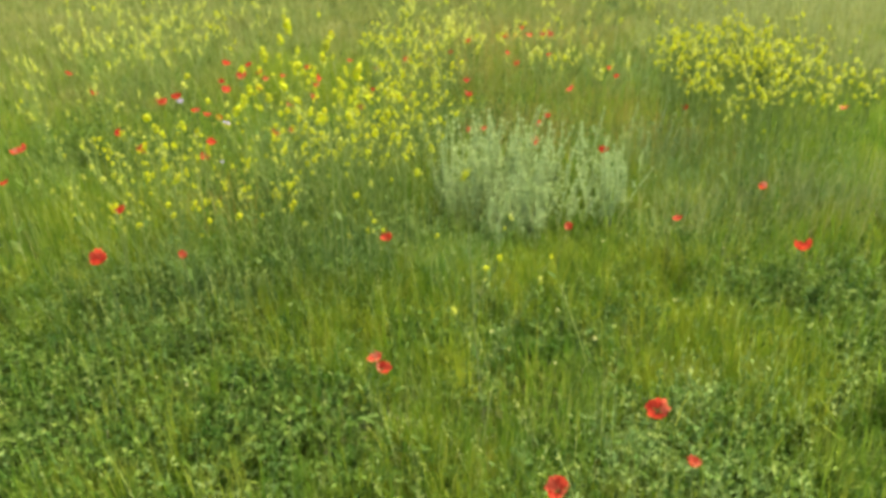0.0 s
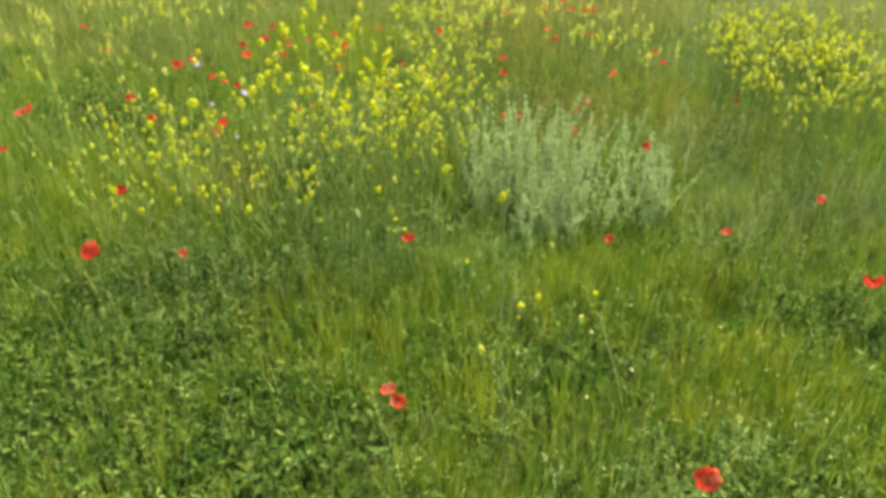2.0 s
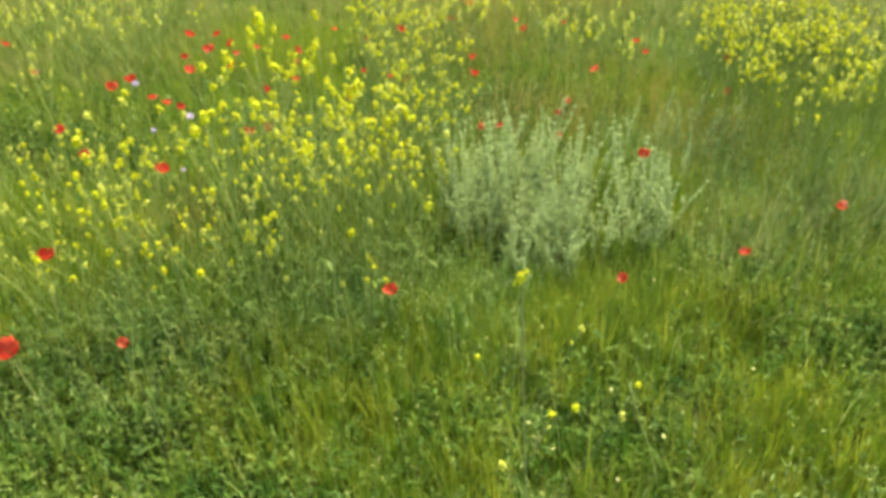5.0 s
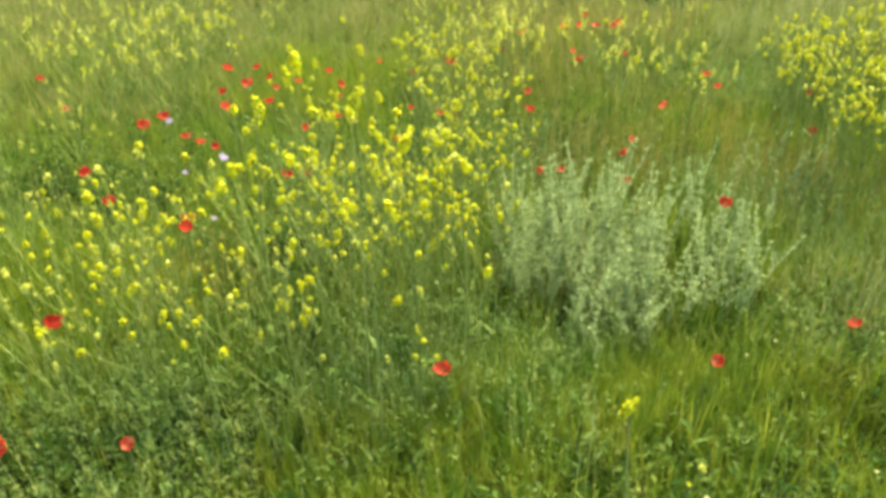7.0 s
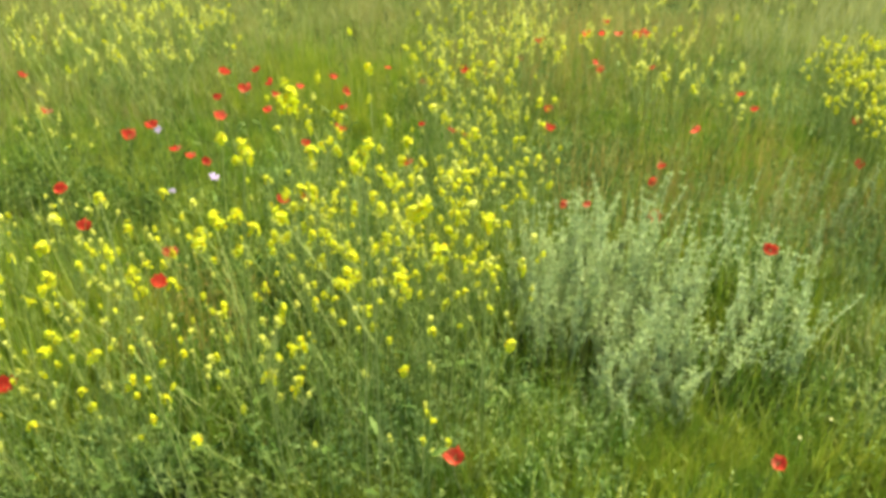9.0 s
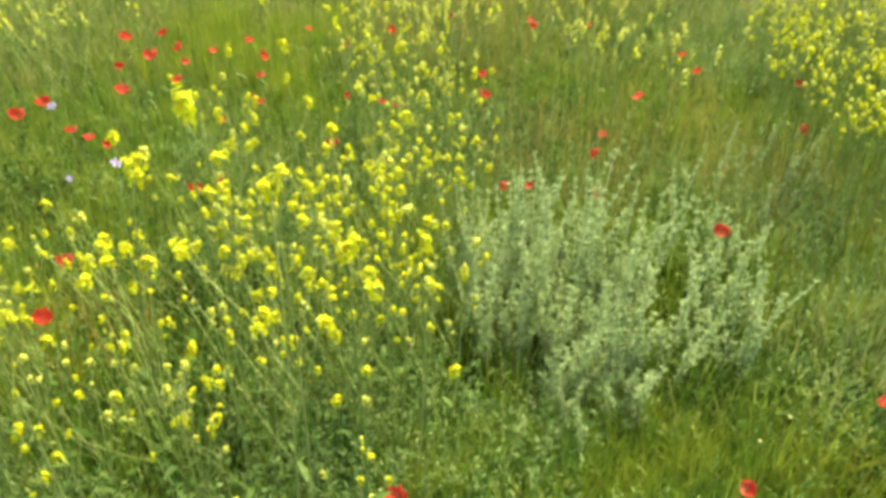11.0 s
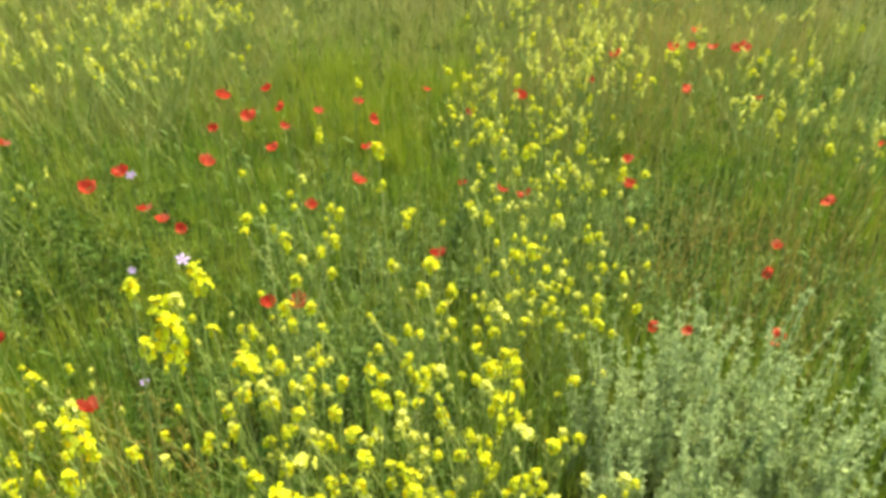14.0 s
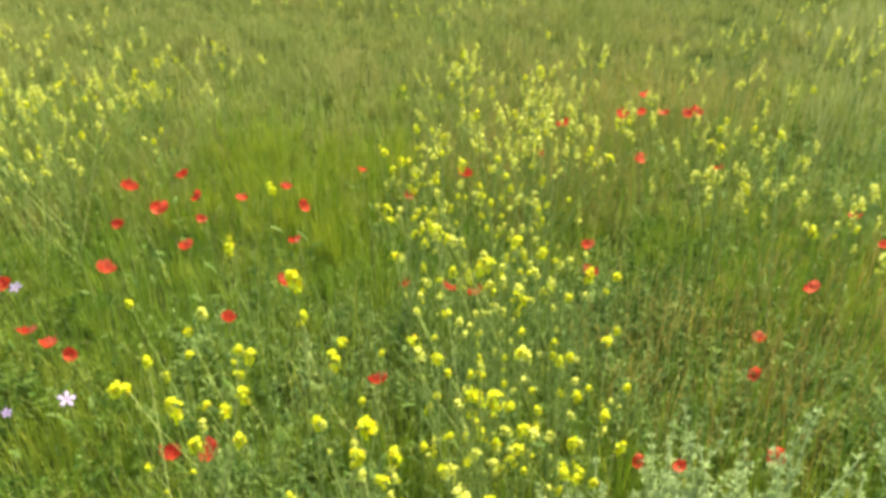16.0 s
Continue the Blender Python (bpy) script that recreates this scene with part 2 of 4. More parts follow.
def tube(points, r0, r1, sides=4):
    """A tapered tube along a line of points."""
    P = np.array(points, dtype=float)
    n = len(P)
    V = np.zeros((n, sides, 3))
    for i in range(n):
        d = P[min(i + 1, n - 1)] - P[max(i - 1, 0)]
        d /= np.linalg.norm(d) + 1e-9
        s = np.cross(d, (0.31, 0.9, 0.17))
        s /= np.linalg.norm(s) + 1e-9
        u = np.cross(d, s)
        r = r0 + (r1 - r0) * i / (n - 1)
        for j in range(sides):
            q = 2 * math.pi * j / sides
            V[i, j] = P[i] + r * (math.cos(q) * s + math.sin(q) * u)
    F = [[i * sides + j, i * sides + (j + 1) % sides, (i + 1) * sides + (j + 1) % sides, (i + 1) * sides + j] for i in range(n - 1) for j in range(sides)]
    return V.reshape(-1, 3), np.array(F)


def thing(name, at, label, category, group="", kind=""):
    e = new(name)
    e.empty_display_size = 0.05
    e.matrix_basis = Matrix.Translation(at)
    return tagged(e, label, category, group, kind)


def part(name, me, parent, m=None, label=""):
    ob = new(name, me)
    ob.parent = parent
    ob.matrix_basis = m if m is not None else Matrix.Identity(4)
    if label:
        ob["label"] = label
    return ob


def stuff(name, data, mat, label, category):
    v, *f = data
    ob = new(name, array_mesh(name, v, f, mat))
    return tagged(ob, label, category, kind="stuff")


# ---- the ground ----
gx = np.concatenate([np.linspace(-150, -9, 12), np.linspace(-8, 8, 81), np.linspace(9, 150, 12)])
gy = np.concatenate([np.linspace(-150, -5, 10), np.linspace(-4, 16, 101), np.linspace(17, 170, 12)])
GX, GY = np.meshgrid(gx, gy)
GZ = relief(GX.ravel(), GY.ravel())
idx = np.arange(GX.size).reshape(GX.shape)
gq = np.stack([idx[:-1, :-1], idx[:-1, 1:], idx[1:, 1:], idx[1:, :-1]], -1).reshape(-1, 4)
g = new("ground", array_mesh("ground", np.stack([GX.ravel(), GY.ravel(), GZ], 1), [gq], SOIL))
tagged(g, "dark meadow soil with green thatch under the grass", "ground", kind="structure")

# soft spots of the meadow: x, y, radius x, radius y
# weed patches; several among the mustard are dark leaves in place of shade
WEEDS_AND_SHADE = [(-0.5, 2.75, 0.34, 0.24), (-0.2, 2.75, 0.2, 0.15), (0.08, 2.78, 0.18, 0.25), (0.98, 2.55, 0.3, 0.2), (1.3, 2.2, 0.35, 0.2), (0.40, 4.30, 0.4, 0.45), (-1.5, 3.8, 0.28, 0.25), (-1.1, 3.35, 0.36, 0.2), (-1.9, 4.0, 0.4, 0.3), (-0.75, 3.35, 0.45, 0.3), (-0.3, 3.0, 0.35, 0.3), (-0.95, 1.65, 0.75, 0.42), (-0.35, 1.62, 0.32, 0.28), (0.55, 2.0, 0.36, 0.22), (0.75, 1.35, 0.3, 0.3), (-0.75, 2.35, 0.4, 0.16),
         (0.05, 1.9, 0.22, 0.12), (-0.95, 2.2, 0.36, 0.26), (-0.9, 3.05, 0.38, 0.3), (-0.55, 3.05, 0.3, 0.2)]
LUSH_SPOTS = [(0.95, 1.75, 0.4, 0.35), (0.4, 2.15, 0.45, 0.25), (0.05, 1.2, 0.35, 0.25), (-0.1, 1.75, 0.4, 0.2), (-0.3, 2.1, 0.32, 0.2),
              (-1.25, 2.9, 0.4, 0.4), (1.35, 3.2, 0.4, 0.3), (-0.85, 5.3, 0.7, 0.8)]
GREYS = [(0.6, 1.2, 0.4, 0.25), (0.15, 4.1, 0.5, 0.6), (-0.5, 4.0, 0.5, 0.4), (-0.25, 2.62, 0.35, 0.3), (1.3, 2.95, 0.4, 0.3), (-0.85, 2.05, 0.35, 0.25), (-0.4, 2.2, 0.3, 0.2), (1.15, 3.35, 0.35, 0.3), (-0.45, 3.5, 0.35, 0.3), (1.7, 5.4, 0.7, 0.8), (0.1, 2.42, 0.22, 0.25), (0.2, 2.2, 0.2, 0.15), (0.95, 1.5, 0.3, 0.2), (1.35, 3.45, 0.6, 0.4), (0.8, 3.85, 0.5, 0.3), (1.1, 2.75, 0.32, 0.35)]
BUSH = [(0.33, 3.08, 0.38, 0.44), (0.73, 2.88, 0.17, 0.26)]
RUSTS = [(1.25, 3.7, 0.45, 0.5), (0.62, 3.95, 0.5, 0.5), (1.0, 4.2, 0.45, 0.45), (0.2, 5.4, 0.6, 0.6), (0.75, 6.4, 1.0, 0.8), (-0.95, 2.95, 0.3, 0.25)]


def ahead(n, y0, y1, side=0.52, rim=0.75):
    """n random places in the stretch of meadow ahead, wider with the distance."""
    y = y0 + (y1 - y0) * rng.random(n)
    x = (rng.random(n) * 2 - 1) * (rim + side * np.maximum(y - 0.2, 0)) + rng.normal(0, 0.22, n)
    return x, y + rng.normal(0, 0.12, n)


def tufts(n, y0, y1, per, radius, keep=None):
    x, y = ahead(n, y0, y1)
    if keep is not None:
        ok = rng.random(n) < keep(x, y)
        x, y = x[ok], y[ok]
    k = rng.integers(per[0], per[1], len(x))
    i = np.repeat(np.arange(len(x)), k)
    r, a = radius * np.sqrt(rng.random(len(i))), rng.random(len(i)) * 2 * np.pi
    return x[i] + r * np.cos(a), y[i] + r * np.sin(a), a, np.repeat(rng.random(len(x)), k)


# near grass
bx, by, ba, bt = tufts(8600, 0.55, 5.2, (7, 16), 0.042, lambda x, y: (0.42 + 0.25 * (y > 2.6) + 0.55 * (smooth_noise(x, y, 0.22, 41) + 0.5 * smooth_noise(x, y, 0.6, 42) > 0.62)) * (1 - 0.45 * zone(x, y, WEEDS_AND_SHADE) - 0.8 * zone(x, y, BUSH)))
hh = (0.09 + 0.22 * smooth_noise(bx, by, 0.45, 21) * (0.3 + 0.7 * bt) + 0.07 * rng.random(len(bx))) * (1 - 0.35 * zone(bx, by, WEEDS_AND_SHADE)) * np.clip(1.3 - 0.18 * by, 0.62, 1.0)
near_ = by + rng.normal(0, 0.35, len(by)) < 3.4
for name_, pick_, mat_, label_ in (("meadow_grass", near_, GRASS, "fine green meadow grass in loose tufts"), ("middle_grass", ~near_, MID_GRASS, "soft olive-green meadow grass among flowers")):
    x_, y_ = bx[pick_], by[pick_]
    stuff(name_, blades(x_, y_, 0.86 * hh[pick_], 0.0028 + 0.0046 * rng.random(len(x_)), 3 if mat_ is GRASS else 2, 0.27, 0.3, turn=ba[pick_]), mat_, label_, "grass")
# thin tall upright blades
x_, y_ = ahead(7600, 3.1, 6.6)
ok_ = rng.random(len(x_)) > 1.3 * zone(x_, y_, BUSH) + 0.65 * zone(x_, y_, WEEDS_AND_SHADE)
x_, y_ = x_[ok_], y_[ok_]
stuff("tall_grass", blades(x_, y_, 0.20 + 0.15 * rng.random(len(x_)) ** 2, 0.0020 + 0.0022 * rng.random(len(x_)), 3, 0.16, 0.12), MID_GRASS, "thin tall upright grass blades between the flowers", "grass")
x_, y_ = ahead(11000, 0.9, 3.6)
ok_ = rng.random(len(x_)) < 0.3 + 0.7 * (smooth_noise(x_, y_, 0.16, 51) > 0.45) * (1 - zone(x_, y_, BUSH))
x_, y_ = x_[ok_], y_[ok_]
stuff("upright_grass", blades(x_, y_, 0.15 + 0.17 * rng.random(len(x_)), 0.0026 + 0.0028 * rng.random(len(x_)), 3, 0.14, 0.12), GRASS, "upright green grass blades standing in loose rows", "grass")
# taller grass round the shrub's foot
fx_, fy_ = 0.4 + 0.42 * rng.normal(size=4200), 2.42 + 0.12 * rng.normal(size=4200)
stuff("shrub_foot_grass", blades(fx_, fy_, 0.14 + 0.14 * rng.random(len(fx_)), 0.002 + 0.0026 * rng.random(len(fx_)), 3, 0.4, 0.25), GRASS, "taller green grass at the foot of the silver shrub", "grass")
# lush upright grass
bx, by, ba, bt = tufts(9000, 0.6, 7.0, (10, 22), 0.04, lambda x, y: 0.62 * zone(x, y, LUSH_SPOTS) + 0.03)
hh = 0.12 + 0.14 * bt + 0.08 * rng.random(len(bx))
stuff("lush_grass", blades(bx, by, hh, 0.0022 + 0.0024 * rng.random(len(bx)), 3, 0.22, 0.2, turn=ba), LUSH, "bright yellow-green upright grass in dense patches", "grass")
# far grass, with distance haze put into its colour
bx, by, ba, bt = tufts(13000, 5.0, 14.5, (7, 13), 0.06, lambda x, y: 0.6 + 0.4 * smooth_noise(x, y, 0.8, 5))
hh = 0.09 + 0.16 * smooth_noise(bx, by, 0.9, 22) * (0.5 + 0.5 * bt) + 0.05 * rng.random(len(bx))
stuff("far_grass", blades(bx, by, 0.85 * hh, 0.007 + 0.007 * rng.random(len(bx)), 2, 0.3, 0.25, turn=ba), FAR_GRASS, "olive-green meadow grass further off", "grass")


# the same meadow on all sides, thinner
mx_, my_ = rng.random(22000) * 24 - 12, rng.random(22000) * 22 - 6
ok_ = (np.abs(mx_) > 0.6 + 0.52 * np.maximum(my_ - 0.2, 0)) | (my_ < 0.7)
ok_ &= rng.random(len(mx_)) < np.clip(1.3 - np.hypot(mx_, my_ - 4) / 14, 0.12, 1)
mx_, my_ = mx_[ok_], my_[ok_]
i_ = np.repeat(np.arange(len(mx_)), 4)
ma_ = rng.random(len(i_)) * 2 * np.pi
mx_, my_ = mx_[i_] + 0.06 * np.cos(ma_), my_[i_] + 0.06 * np.sin(ma_)
mh_ = 0.10 + 0.22 * smooth_noise(mx_, my_, 0.7, 23) + 0.06 * rng.random(len(mx_))
stuff("outer_grass", blades(mx_, my_, mh_, 0.012 + 0.009 * rng.random(len(mx_)), 2, 0.5, 0.25, turn=ma_), GRASS, "green meadow grass spreading on all sides", "grass")


def nearby(y):
    """Falls from 1 to 0.25 with the distance: leafy herbs give way to plain grass."""
    return np.clip(1.0 - 0.75 * (y - 2.1), 0.2, 1.0)


# low leafy weeds
def weed_carpet(n, spots, y1, base, height, length, keep0):
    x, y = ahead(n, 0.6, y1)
    kz = zone(x, y, spots) + keep0
    ok = rng.random(n) < kz
    x, y = x[ok], y[ok]
    k = rng.integers(9, 20, len(x))
    i = np.repeat(np.arange(len(x)), k)
    a, r = rng.random(len(i)) * 2 * np.pi, 0.045 * np.sqrt(rng.random(len(i)))
    hi = (base + height * rng.random(len(x)))[i]
    px, py = x[i] + r * np.cos(a), y[i] + r * np.sin(a)
    pz = relief(px, py) + hi * (0.25 + 0.75 * rng.random(len(i)))
    L = length * (0.5 + rng.random(len(i)))
    return px, py, pz, L, a


wx, wy, wz, wl, wa = weed_carpet(9500, WEEDS_AND_SHADE, 5.2, 0.04, 0.15, 0.025, 0.10)
sx, sy = wx[::5], wy[::5]
stalk = blades(sx, sy, np.maximum(wz[::5] - relief(sx, sy), 0.03), np.full(len(sx), 0.0022), 2, 0.15, 0.1)
stuff("low_weeds", join(leaves(wx, wy, wz, wl, wl * (0.24 + 0.18 * rng.random(len(wl))), 0.6, wa, 0.5), stalk), WEED, "dark green low leafy weeds between the grass", "weeds")
wx, wy, wz, wl, wa = weed_carpet(7500, GREYS, 7.0, 0.06, 0.20, 0.015, 0.03)
sx, sy = wx[::4], wy[::4]
stalk = blades(sx, sy, np.maximum(wz[::4] - relief(sx, sy), 0.03), np.full(len(sx), 0.0025), 2, 0.12, 0.1)
stuff("grey_green_herbs", join(leaves(wx, wy, wz, wl, wl * 0.28, 0.6, wa), stalk), GREY_HERB, "pale grey-green feathery herbs in low clumps", "herbs")


# leafy herbs: several stems from one foot, set with leaves
def herb_clumps(n, y1, keep, h0, h1, length, slim, stems, per, up=0.75):
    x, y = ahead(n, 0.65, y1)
    ok = rng.random(n) < keep(x, y)
    x, y = x[ok], y[ok]
    i = np.repeat(np.arange(len(x)), rng.integers(stems[0], stems[1], len(x)))
    m = len(i)
    a, spread = rng.random(m) * 2 * np.pi, 0.75 * rng.random(m)
    h = (h0 + (h1 - h0) * rng.random(len(x)))[i] * (0.6 + 0.4 * rng.random(m))
    fx, fy = x[i] + 0.012 * np.cos(a), y[i] + 0.012 * np.sin(a)
    gz = relief(fx, fy)
    k = np.repeat(np.arange(m), per)
    t = 0.25 + 0.75 * rng.random(len(k))
    off = spread[k] * h[k] * t ** 1.3
    px, py, pz = fx[k] + np.cos(a[k]) * off, fy[k] + np.sin(a[k]) * off, gz[k] + h[k] * t * (1 - 0.12 * spread[k])
    L = length * (1.3 - 0.7 * t) * (0.7 + 0.6 * rng.random(len(k)))
    lv = leaves(px, py, pz, L, L * slim, up, a[k] + rng.normal(0, 1.2, len(k)), 0.4)
    st = blades(fx, fy, h, np.full(m, 0.002), 2, 0.0001, 0.0, gz, a)
    tip = st[0].reshape(m, 5, 3)
    tip[:, 4, 0] += np.cos(a) * spread * h
    tip[:, 4, 1] += np.sin(a) * spread * h
    tip[:, 2:4, 0] += (np.cos(a) * spread * h * 0.4)[:, None]
    tip[:, 2:4, 1] += (np.sin(a) * spread * h * 0.4)[:, None]
    return join(lv, (tip.reshape(-1, 3), *st[1:]))


stuff("dark_herbs", herb_clumps(2600, 6.2, lambda x, y: (0.14 * nearby(y) + 0.6 * zone(x, y, WEEDS_AND_SHADE)), 0.09, 0.24, 0.036, 0.28, (5, 9), 9), WEED, "dark green leafy herbs with many small leaves", "herbs")
stuff("bright_herbs", herb_clumps(2500, 6.5, lambda x, y: nearby(y) * (0.12 + 0.5 * (smooth_noise(x, y, 0.5, 31) > 0.55)), 0.10, 0.26, 0.037, 0.27, (4, 8), 9), BRIGHT_HERB, "fresh green leafy herbs among the grass", "herbs")
FEATHERY = herb_clumps(3200, 6.5, lambda x, y: (0.14 * nearby(y) + 0.8 * zone(x, y, GREYS)) * (1 - zone(x, y, BUSH)), 0.12, 0.28, 0.032, 0.21, (4, 8), 11)

stuff("broad_herbs", herb_clumps(1000, 2.3, lambda x, y: 0.3 + 0.6 * zone(x, y, WEEDS_AND_SHADE), 0.10, 0.22, 0.044, 0.40, (5, 9), 8, 0.45), WEED, "dark green herbs with broader pointed leaves", "herbs")
TALL_GREYS = [(-0.10, 2.6, 0.22, 0.35), (0.2, 2.62, 0.25, 0.14), (-0.42, 2.32, 0.4, 0.15), (0.98, 3.3, 0.3, 0.35), (-0.5, 3.35, 0.3, 0.25), (1.3, 2.9, 0.3, 0.3), (1.3, 3.4, 0.5, 0.35), (-0.98, 2.35, 0.28, 0.22), (1.75, 3.05, 0.4, 0.3)]
stuff("feathery_herbs", join(FEATHERY, herb_clumps(2600, 3.8, lambda x, y: 0.75 * zone(x, y, TALL_GREYS), 0.24, 0.42, 0.026, 0.18, (3, 6), 16)), GREY_HERB, "grey-green feathery herbs with thin leaves", "herbs")

# dry grey twigs and thatch showing between the herbs
TWIGGY = [(0.55, 1.78, 0.32, 0.22), (-0.32, 1.62, 0.28, 0.2), (0.2, 1.5, 0.4, 0.2), (1.3, 2.5, 0.35, 0.3), (-0.55, 2.15, 0.4, 0.15), (-0.9, 1.5, 0.4, 0.2)]
cx_, cy_ = ahead(30000, 0.8, 3.2)
ok_ = rng.random(len(cx_)) < 0.5 * zone(cx_, cy_, TWIGGY)
cx_, cy_ = cx_[ok_], cy_[ok_]
stuff("dry_twigs", blades(cx_, cy_, 0.05 + 0.13 * rng.random(len(cx_)), 0.0014 + 0.001 * rng.random(len(cx_)), 3, 1.3, 0.4), TWIG, "dry grey-brown twigs and old thatch", "twigs")

# bent old stalks lying through the grass
cx_, cy_ = ahead(9000, 0.6, 5.5)
stuff("bent_stalks", blades(cx_, cy_, 0.07 + 0.16 * rng.random(len(cx_)), 0.0018 + 0.0014 * rng.random(len(cx_)), 2, 1.1, 0.45), LITTER, "thin bent green and straw-coloured stalks", "grass stalks")


# tall grasses in seed
def seed_grass(n, y0, y1, keep, h0, h1, mat, name, label, drop=8):
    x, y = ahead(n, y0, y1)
    ok = rng.random(n) < keep(x, y)
    x, y = x[ok], y[ok]
    m = len(x)
    h = h0 + (h1 - h0) * rng.random(m)
    a = rng.random(m) * 2 * np.pi
    st = blades(x, y, h, np.full(m, 0.0022), 3, 0.25, 0.05, turn=a)
    tip = st[0].reshape(m, 7, 3)[:, 6]
    low = st[0].reshape(m, 7, 3)[:, 4]
    i = np.repeat(np.arange(m), drop)
    f = rng.random(len(i))[:, None]
    p = tip[i] * (1 - f * 0.9) + low[i] * f * 0.9
    L = 0.007 + 0.009 * rng.random(len(i))
    sp = leaves(p[:, 0], p[:, 1], p[:, 2], L, L * 0.22, 0.9, loose=0.3)
    return stuff(name, join(st, sp), mat, label, "grass")


seed_grass(26000, 2.0, 7.4, lambda x, y: 0.7 * zone(x, y, RUSTS), 0.20, 0.36, RUSTY, "rusty_seed_grass", "fine reddish-brown grass in seed", 5)
seed_grass(3800, 0.8, 6.0, lambda x, y: 0.22 + 0.3 * (smooth_noise(x, y, 0.6, 9) > 0.6) + 0.5 * zone(x, y, GREYS), 0.22, 0.42, DRY, "pale_seed_grass", "thin pale straw-coloured grass stalks in seed", 6)
seed_grass(9000, 6.0, 14.5, lambda x, y: 0.15 + 0.45 * (smooth_noise(x, y, 1.5, 12) > 0.55), 0.25, 0.5, DRY, "far_seed_grass", "pale dry grass in seed further off", 5)

# pale grass beside the yellow flowers; the far spots imitate haze by colour
PALE_SPOTS = [(3.0, 6.2, 1.5, 1.5), (3.8, 7.8, 1.6, 1.6), (1.75, 3.0, 0.5, 0.38), (2.4, 3.1, 0.5, 0.5), (1.15, 2.85, 0.3, 0.3)]
bx, by, ba, bt = tufts(9000, 2.4, 9.5, (6, 11), 0.05, lambda x, y: 0.75 * zone(x, y, PALE_SPOTS))
stuff("bleached_grass", blades(bx, by, 0.14 + 0.12 * bt + 0.10 * rng.random(len(bx)), 0.0009 * by + 0.002 * rng.random(len(bx)), 3, 0.3, 0.25, turn=ba), PALE_HAZY, "pale grey-green grass in loose tufts, the far ones standing in for haze", "grass")


# ---- silver shrubs ----
def silver_stem(seed, lean):
    """A wormwood stem half a metre high: a pale upright stalk with side shoots, set with whorls of small grey leaves."""
    r = np.random.default_rng(seed)
    def line(p0, d, n, bend):
        pts, p, dd = [np.array(p0)], np.array(p0, dtype=float), np.array(d, dtype=float)
        step = np.linalg.norm(dd)
        for _ in range(n):
            dd = dd + r.normal(0, bend, 3) * step + np.array([0, 0, 0.06]) * step
            p = p + dd / np.linalg.norm(dd) * step
            pts.append(p.copy())
        return pts
    main = line((0, 0, 0), (lean * 0.05, 0, 0.05), 10, 0.08)
    sticks, shoots = [tube(main, 0.0040, 0.0018)], [(main, 0.26, 11, 14, 0.0215)]
    for i in (2, 3, 4, 6):
        a, el = r.random() * 6.28, 1.2 + 0.2 * r.random()
        ln = (0.10 + 0.09 * r.random()) * (1.15 - 0.08 * i) / 5
        sh = line(main[i], (math.cos(a) * math.cos(el) * ln, math.sin(a) * math.cos(el) * ln, math.sin(el) * ln), 5, 0.08)
        sticks.append(tube(sh, 0.0022, 0.0012, 3))
        shoots.append((sh, 0.40, 3, 12, 0.0195))
    lv = []
    for pts, skip, knots, per, length in shoots:
        P = np.array(pts)
        k = np.repeat(np.arange(knots), per)
        f = skip + (1 - skip) * (k + 0.5 + r.normal(0, 0.05, len(k))) / knots
        f = np.clip(f, 0, 1) * (len(P) - 1.001)
        i = f.astype(int)
        q = P[i] + (P[i + 1] - P[i]) * (f - i)[:, None]
        L = length * (0.7 + 0.5 * r.random(len(k))) * (1.1 - 0.38 * k / knots)
        lv.append(leaves(q[:, 0], q[:, 1], q[:, 2], L, L * 0.36, 0.98, loose=0.30))
    v, q, t = join(*lv)
    v2, q2, t2 = join(*sticks)
    return array_mesh("leafy_stem", v, [q, t], SILVER), array_mesh("stalk", v2, [q2, t2], SILVER_STEM)


STEMS = [silver_stem(100 + i, 0.06 * (i % 4) / 3) for i in range(8)]


def shrub(cx, cy, rx, ry, n, h_back, h_front, label):
    e = thing("wormwood_shrub", (cx, cy, ground_at(cx, cy) - 0.01), label, "shrub", "silver shrubs in the meadow")
    for i in range(n):
        r, a = math.sqrt((i + rnd.random()) / n), i * 2.39996 + rnd.gauss(0, 0.25)
        x, y = rx * r * math.cos(a), ry * r * math.sin(a)
        back = (y / ry + 1) / 2
        h = (h_front + (h_back - h_front) * back) * (rnd.uniform(0.98, 1.14) if rnd.random() < 0.3 else rnd.uniform(0.55, 0.92))
        leafm, stick = rnd.choice(STEMS)
        m = Matrix.Translation((x, y, ground_at(cx + x, cy + y) - ground_at(cx, cy))) @ Euler((rnd.gauss(0, 0.06), x / rx * 0.15 + rnd.gauss(0, 0.06), rnd.random() * 6.28)).to_matrix().to_4x4()
        m = m @ Matrix.Diagonal((0.7 + 0.4 * h, 0.7 + 0.4 * h, h / 0.5, 1))
        st = part("stem", stick, e, m)
        part("foliage", leafm, st, None, "small silver-grey leaves")
    return e


shrub(0.32, 3.11, 0.28, 0.30, 124, 0.46, 0.47, "dense silver-grey wormwood shrub with upright leafy spikes")
shrub(0.44, 2.72, 0.17, 0.11, 26, 0.44, 0.38, "low silver-grey wormwood with upright leafy spikes")
shrub(0.78, 2.92, 0.11, 0.20, 18, 0.50, 0.42, "loose silver-grey wormwood with leafy spikes in grass")
shrub(0.94, 3.36, 0.17, 0.16, 15, 0.38, 0.31, "sparse grey-green wormwood beside a red poppy")
shrub(0.28, 2.60, 0.13, 0.10, 9, 0.30, 0.26, "small grey wormwood shoots at the foot of the shrub")
